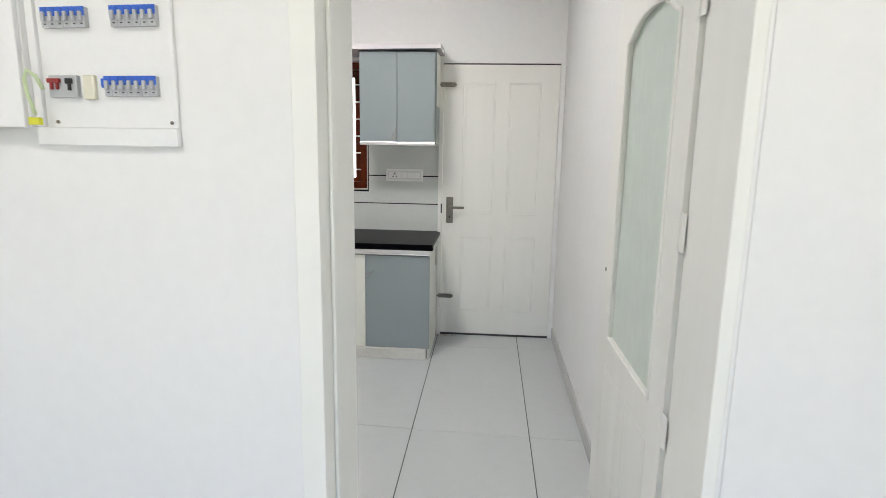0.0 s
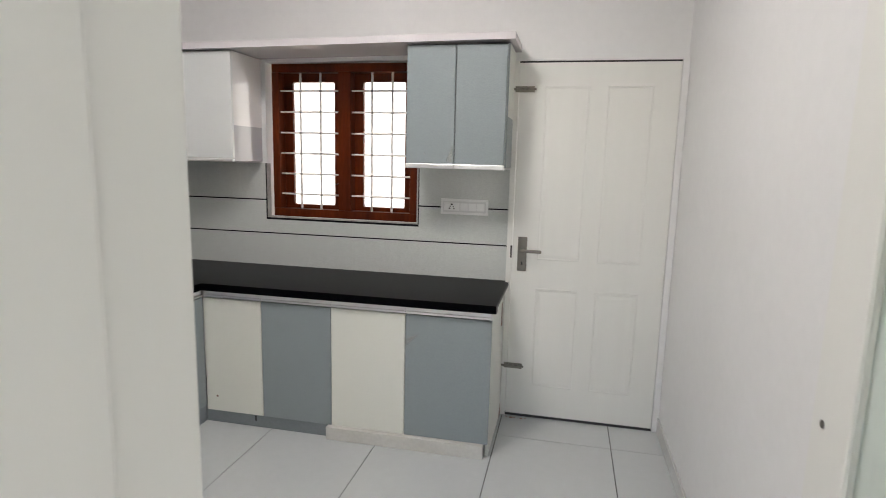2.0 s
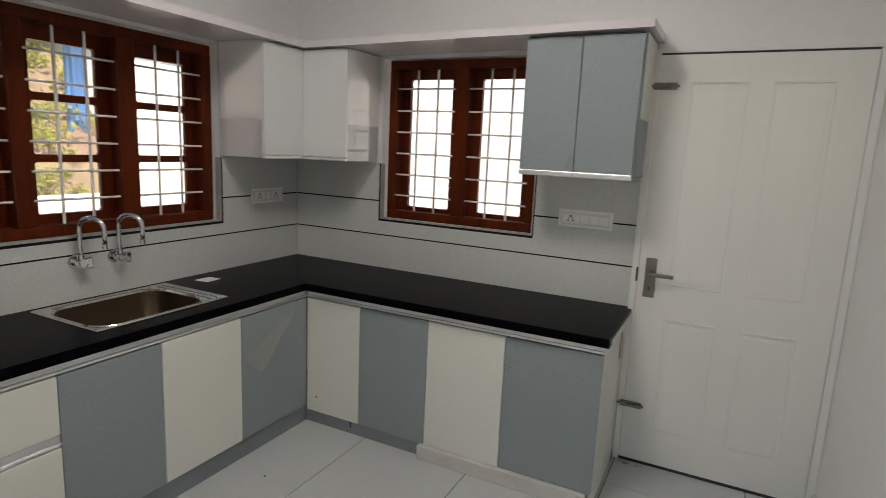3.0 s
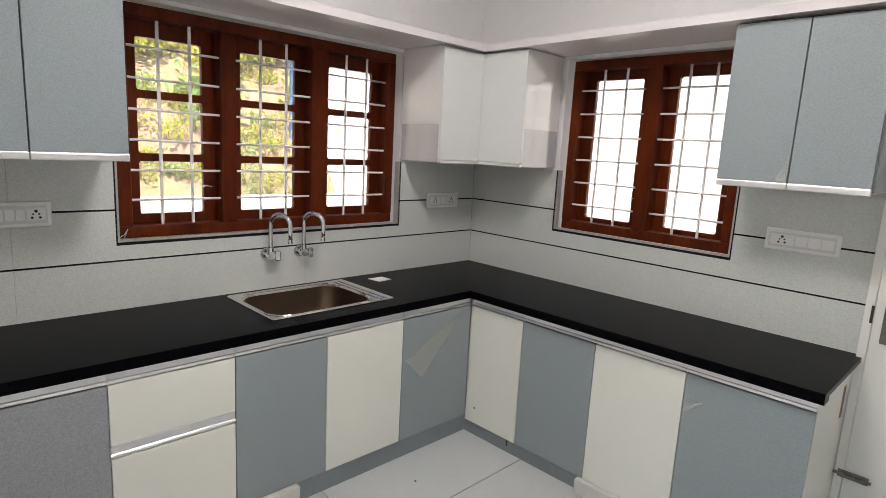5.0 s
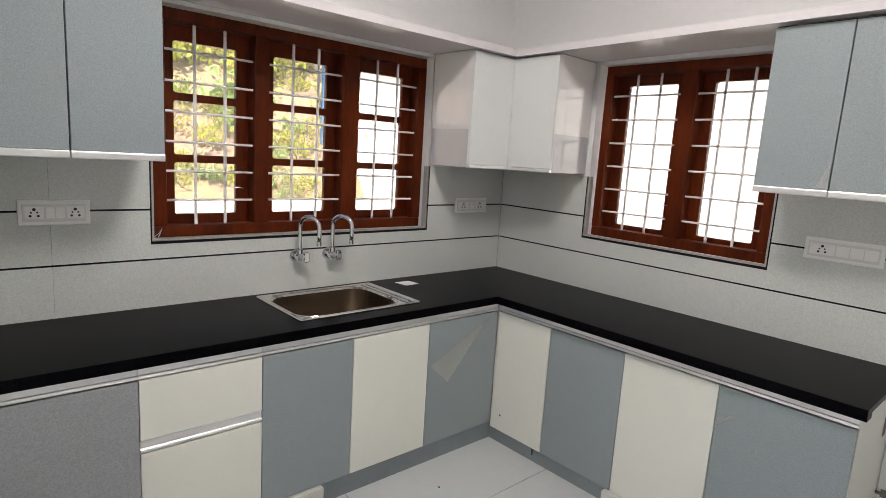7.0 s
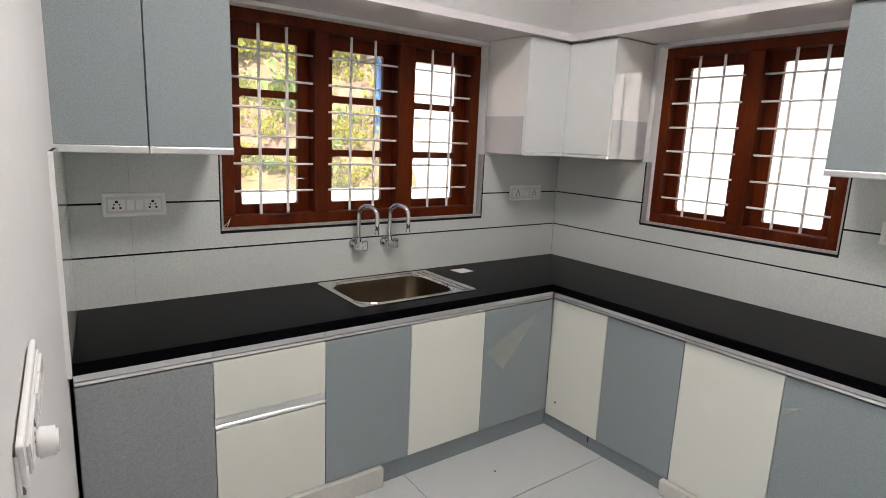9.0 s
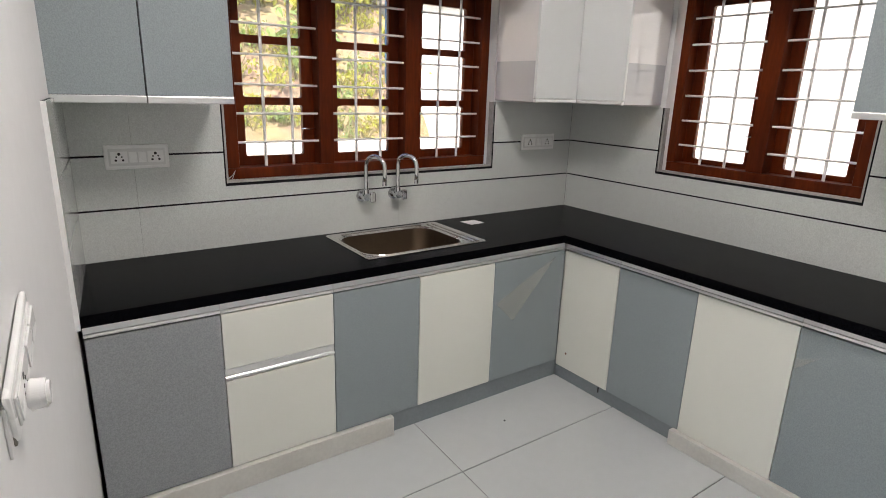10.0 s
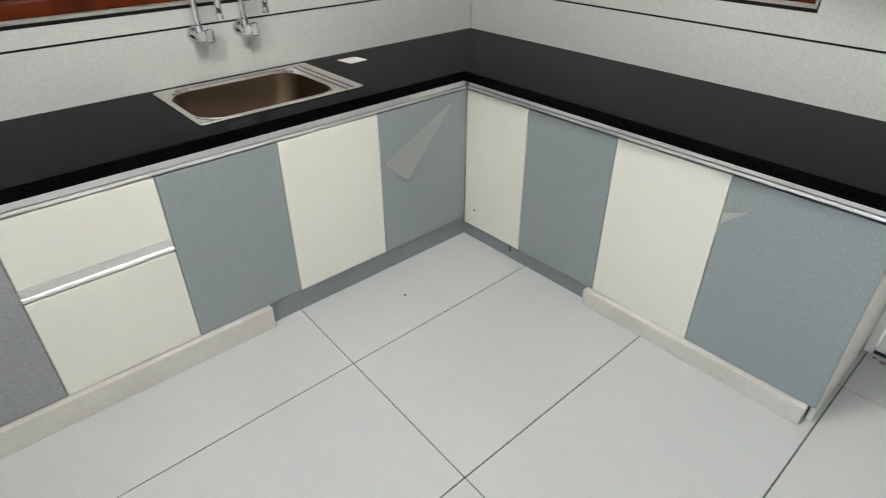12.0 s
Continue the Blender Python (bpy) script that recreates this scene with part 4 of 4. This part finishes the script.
part("black_lever", join(fb(1.6630, 1.6790, 1.614, 1.626, 0.018, 0.026, 0.002), fb(1.6680, 1.6740, 1.600, 1.6145, 0.018, 0.024, 0.001)), SOCKET, main)
part("indicator", fb(1.7000, 1.7300, 1.580, 1.634, 0.004, 0.017, 0.004), PLASTIC2, fuse, "ivory indicator block")
part("breaker_link", fb(1.7470, 1.7655, 1.606, 1.626, 0.006, 0.018, 0.002), MCB_BLUE, fuse)
part("hinge_strip", fb(F0 - 0.016, F0 - 0.0005, FZ0 + 0.038, FZ1 - 0.01, 0.0, 0.0295, 0.001), BOX_PAINT, fuse)
loop = [(W0 - 0.006, 1.600, 0.040), (W0 - 0.012, 1.628, 0.050), (W0 - 0.028, 1.640, 0.056), (W0 - 0.036, 1.622, 0.056), (W0 - 0.034, 1.590, 0.054), (W0 - 0.026, 1.562, 0.052), (W0 - 0.024, 1.545, 0.050)]
part("earth_wire", moved(tube(loop, 0.0042, 8), FB), WIRE, fuse, "pale green earth wire", smooth=True)
part("wire_tag", fb(W0 - 0.040, W0 - 0.012, 1.524, 1.540, 0.043, 0.054, 0.001), YELLOW, fuse)

# ---- ceiling panels, unseen and added to fill the rooms with light ----
def fill_panel(x, y, size, material, label):
    c = thing("fill_panel", label, "ceiling light", "ceiling lights", at=(x, y, CEILING))
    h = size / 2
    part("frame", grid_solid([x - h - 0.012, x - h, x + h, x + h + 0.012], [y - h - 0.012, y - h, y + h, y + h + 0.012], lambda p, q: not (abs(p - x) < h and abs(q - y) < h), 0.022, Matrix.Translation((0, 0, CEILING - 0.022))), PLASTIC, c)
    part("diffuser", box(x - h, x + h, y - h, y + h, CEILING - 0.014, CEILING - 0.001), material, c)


fill_panel(1.60, -1.69, 0.55, FILL_GLOW, "square white ceiling panel, unseen, added to light the kitchen")
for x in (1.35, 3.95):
    fill_panel(x, -4.6, 0.60, FILL_GLOW_DINING, "square white ceiling panel, unseen, added to light the dining space")

# ---- outside ----
tagged(part("ground", box(-400, 400, -400, 400, -0.6, -0.31), GROUND), "dry earth ground round the house", "ground", kind="structure")


def bank_height(x, y):
    d = max(0.0, -4.35 - x)
    return 0.72 + 3.4 * (1 - math.exp(-d / 2.2)) + 0.35 * noise.noise((x * 0.8, y * 0.8, 0)) + 0.10 * noise.noise((x * 3, y * 3, 2))


bm = bmesh.new()
grid = {}
NX, NY = 36, 60
for i in range(NX + 1):
    for j in range(NY + 1):
        x, y = -4.35 - 9.0 * i / NX, -9.0 + 10.9 * j / NY
        grid[i, j] = bm.verts.new((x, y, bank_height(x, y)))
for i in range(NX):
    for j in range(NY):
        bm.faces.new((grid[i, j], grid[i + 1, j], grid[i + 1, j + 1], grid[i, j + 1]))
rim = [grid[0, j] for j in range(NY + 1)]
low = [bm.verts.new((v.co.x, v.co.y, -0.35)) for v in rim]
for j in range(NY):
    bm.faces.new((rim[j], rim[j + 1], low[j + 1], low[j]))
tagged(part("earth_bank", bm, SOIL, smooth=True), "sunlit red laterite bank behind the house", "bank", kind="structure")
tagged(part("parapet", box(-4.30, -4.12, -9, 1.9, -0.32, 0.84, 0.01), CONCRETE), "low white parapet wall in the sun", "parapet", kind="structure")

rnd = random.Random(7)


def leaf_shape(size):
    w = size * 0.30
    return [(0, 0, 0), (w, size * 0.35, size * 0.06), (w * 0.7, size * 0.75, size * 0.03), (0, size, -size * 0.08), (-w * 0.7, size * 0.75, size * 0.03), (-w, size * 0.35, size * 0.06)]


def plant(name, x, y, height, spread, leaves, size, material, label, droop=0.2):
    z0 = bank_height(x, y)
    p = thing(name, label, "shrub", "shrubs on the bank", at=(x, y, z0))
    stems, crown = bmesh.new(), bmesh.new()
    tips = []
    for s in range(6):
        a = 2 * math.pi * s / 6 + rnd.random()
        lean = spread * rnd.uniform(0.4, 1.0)
        tip = Vector((x + lean * math.cos(a), y + lean * math.sin(a), z0 + height * rnd.uniform(0.65, 1.05)))
        mid = Vector((x, y, z0 - 0.1)).lerp(tip, 0.55) + Vector((0, 0, 0.15 * height))
        join(stems, tube([(x, y, z0 - 0.1), mid.lerp(Vector((x, y, z0)), 0.5), mid, tip], 0.007, 5))
        tips += [mid, tip, mid.lerp(tip, 0.5)]
    verts, faces = [], []
    for i in range(leaves):
        c = rnd.choice(tips) + Vector((rnd.gauss(0, spread * 0.33), rnd.gauss(0, spread * 0.33), rnd.gauss(0, height * 0.17)))
        m = Matrix.Translation(c) @ Euler((rnd.uniform(-1.2, 0.6) - droop, rnd.uniform(-0.8, 0.8), rnd.uniform(0, 6.28))).to_matrix().to_4x4()
        k = len(verts)
        verts += [m @ Vector(v) for v in leaf_shape(size * rnd.uniform(0.6, 1.25))]
        faces += [(k, k + 1, k + 2, k + 3), (k, k + 3, k + 4, k + 5)]
    part("stems", stems, BARK, p)
    me = bpy.data.meshes.new("crown")
    me.from_pydata([v - Vector((x, y, z0)) for v in verts], [], faces)
    me.materials.append(material)
    ob = new("crown", me)
    ob.parent = p


plant("shrub", -5.25, 0.42, 0.62, 0.36, 120, 0.20, LEAF2, "large-leaved green shrub on the bank")
plant("shrub", -5.2, -1.35, 0.6, 0.36, 120, 0.19, LEAF2, "large-leaved green shrub on the bank")
for i in range(88):          # dense growth along the top of the bank
    x, y = -5.95 - 1.9 * rnd.random() ** 1.1, -3.4 + 5.2 * (i + rnd.random()) / 88
    plant("shrub", x, y, rnd.uniform(0.35, 0.75), rnd.uniform(0.3, 0.5), 240, rnd.uniform(0.07, 0.12), LEAF if rnd.random() < 0.92 else LEAF2, "yellow-green shrub growing on the red bank", droop=0.6)
for i in range(58):          # scattered tufts on the bare slope
    x, y = rnd.uniform(-5.8, -4.7), -3.4 + 5.2 * (i + rnd.random()) / 58
    plant("shrub", x, y, rnd.uniform(0.18, 0.36), rnd.uniform(0.16, 0.3), 70, rnd.uniform(0.05, 0.09), LEAF if rnd.random() < 0.7 else LEAF2, "low yellow-green tuft on the bare red slope", droop=0.5)
for i in range(60):
    x, y = rnd.uniform(-4.72, -4.42), -3.3 + 4.6 * (i + rnd.random()) / 60
    plant("weed", x, y, rnd.uniform(0.10, 0.24), rnd.uniform(0.10, 0.2), 70, rnd.uniform(0.035, 0.06), LEAF2 if rnd.random() < 0.6 else LEAF, "low pale weed at the foot of the bank", droop=0.3)


def house(x0, x1, y0, y1, h, label, face, wins):
    """A plain neighbouring house. face: the side that has the windows, '+x' or '-y'."""
    hs = thing("neighbour_house", label, "house", at=((x0 + x1) / 2, (y0 + y1) / 2, -0.31))
    part("wall", box(x0, x1, y0, y1, -0.31, h), HOUSE_WALL, hs)
    roof = part("roof", box(x0 - 0.1, x1 + 0.1, y0 - 0.1, y1 + 0.1, h, h + 0.14, 0.01), ROOF, hs)
    for c, z0, w, hh in wins:
        if face == "-y":
            wb = part("window", box(c - w / 2, c + w / 2, y0 - 0.03, y0 - 0.002, z0, z0 + hh, 0.004), HOUSE_FRAME, hs)
            for q in (-0.25, 0.25):
                part("pane", box(c + q * w - w * 0.19, c + q * w + w * 0.19, y0 - 0.036, y0 - 0.031, z0 + 0.08, z0 + hh - 0.08), GLASS, wb)
            part("sill", box(c - w / 2 - 0.06, c + w / 2 + 0.06, y0 - 0.10, y0 - 0.002, z0 - 0.07, z0 - 0.002), HOUSE_WALL, wb)
        else:
            wb = part("window", box(x1 + 0.002, x1 + 0.03, c - w / 2, c + w / 2, z0, z0 + hh, 0.004), HOUSE_FRAME, hs)
            for q in (-0.25, 0.25):
                part("pane", box(x1 + 0.031, x1 + 0.036, c + q * w - w * 0.19, c + q * w + w * 0.19, z0 + 0.08, z0 + hh - 0.08), GLASS, wb)
            part("sill", box(x1 + 0.002, x1 + 0.10, c - w / 2 - 0.06, c + w / 2 + 0.06, z0 - 0.07, z0 - 0.002), HOUSE_WALL, wb)
    return hs


house(-9.5, -5.2, 2.0, 9.0, 2.75, "white neighbouring house in full sun beyond the bank", "+x", [(3.6, 1.42, 0.5, 0.6)])
# sunlit white block added so that window_2 looks out on bright white
house(-2.5, 6.5, 3.4, 9.0, 6.2, "plain white block in full sun, added to fill the window with white", "-y", [])

tagged(part("post", box(-3.46, -3.34, 1.98, 2.10, -0.32, 1.32, 0.01), YELLOW_PAINT), "short yellow painted post outside the window", "post")

tarp = bmesh.new()
cols = []
for i in range(13):
    s = i / 12
    cols.append([tarp.verts.new((-4.95 + 0.04 * math.sin(9 * s), 1.42 + 0.24 * s, z + 0.02 * math.sin(7 * s))) for z in (0.4, 1.2, 2.0, 2.9)])
for a, b in zip(cols, cols[1:]):
    for k in range(3):
        tarp.faces.new((a[k], b[k], b[k + 1], a[k + 1]))
bmesh.ops.solidify(tarp, geom=tarp.faces[:], thickness=0.006)
tagged(part("tarpaulin", tarp, BLUE, smooth=True), "hanging strip of bright blue tarpaulin outside", "tarpaulin")

# ---- tiles, piece by piece ----
tile_pieces(bed_n, 0.006, 2.19, [1.233], north_hole, BACK @ Matrix.Translation((0, 0, -0.0015)))
tile_pieces(bed_w, -2.705, -0.0005, [-2.478, -1.257], west_hole, LEFT @ Matrix.Translation((0, 0, -0.0015)))
part("tile_edge", moved(box(0.6125, 0.624, -0.002, 0.0135, 0.78, 1.462, 0.001), SKEW), PLASTIC, bed_s, "white edge strip")
for z0, z1 in ROWS_Z:
    part("tile", moved(box(0.004, 0.612, 0.0094, 0.0130, z0, z1), SKEW), WALL_TILE, bed_s)

TX, JW = 0.6165, 0.0042
CROSS = [(-7.0, 0.0), (-5.21, -0.03), (-3.97, -0.03), (-2.72, -0.03), (-1.471, -0.042), (-0.31, 0.0), (0.0, 0.0)]    # cross joints: y at x = 0, and their slope
for i in range(-2, 9):
    x0 = max(0.973 + TX * (i - 1) + JW / 2, -0.02)
    x1 = min(0.973 + TX * i - JW / 2, 5.21)
    if x1 - x0 < 0.03:
        continue
    for (ya, sa), (yb, sb) in zip(CROSS, CROSS[1:]):
        xc, yc = (x0 + x1) / 2, (ya + yb) / 2
        bm = bmesh.new()
        rings = []
        for cut, z in ((0.0, -0.003), (0.0006, 0.0)):
            rings.append([bm.verts.new((x - xc, y - yc, z)) for x, y in (
                (x0 + cut, ya + sa * x0 + JW / 3 + cut), (x1 - cut, ya + sa * x1 + JW / 3 + cut), (x1 - cut, yb + sb * x1 - JW / 3 - cut), (x0 + cut, yb + sb * x0 - JW / 3 - cut))])
        lo, hi = rings
        for k in range(4):
            bm.faces.new((lo[k], lo[(k + 1) % 4], hi[(k + 1) % 4], hi[k]))
        bm.faces.new(hi)
        ob = part("floor_tile", bm, FLOOR_TILE)
        ob.location = (xc, yc, 0)
        ob.parent = floor
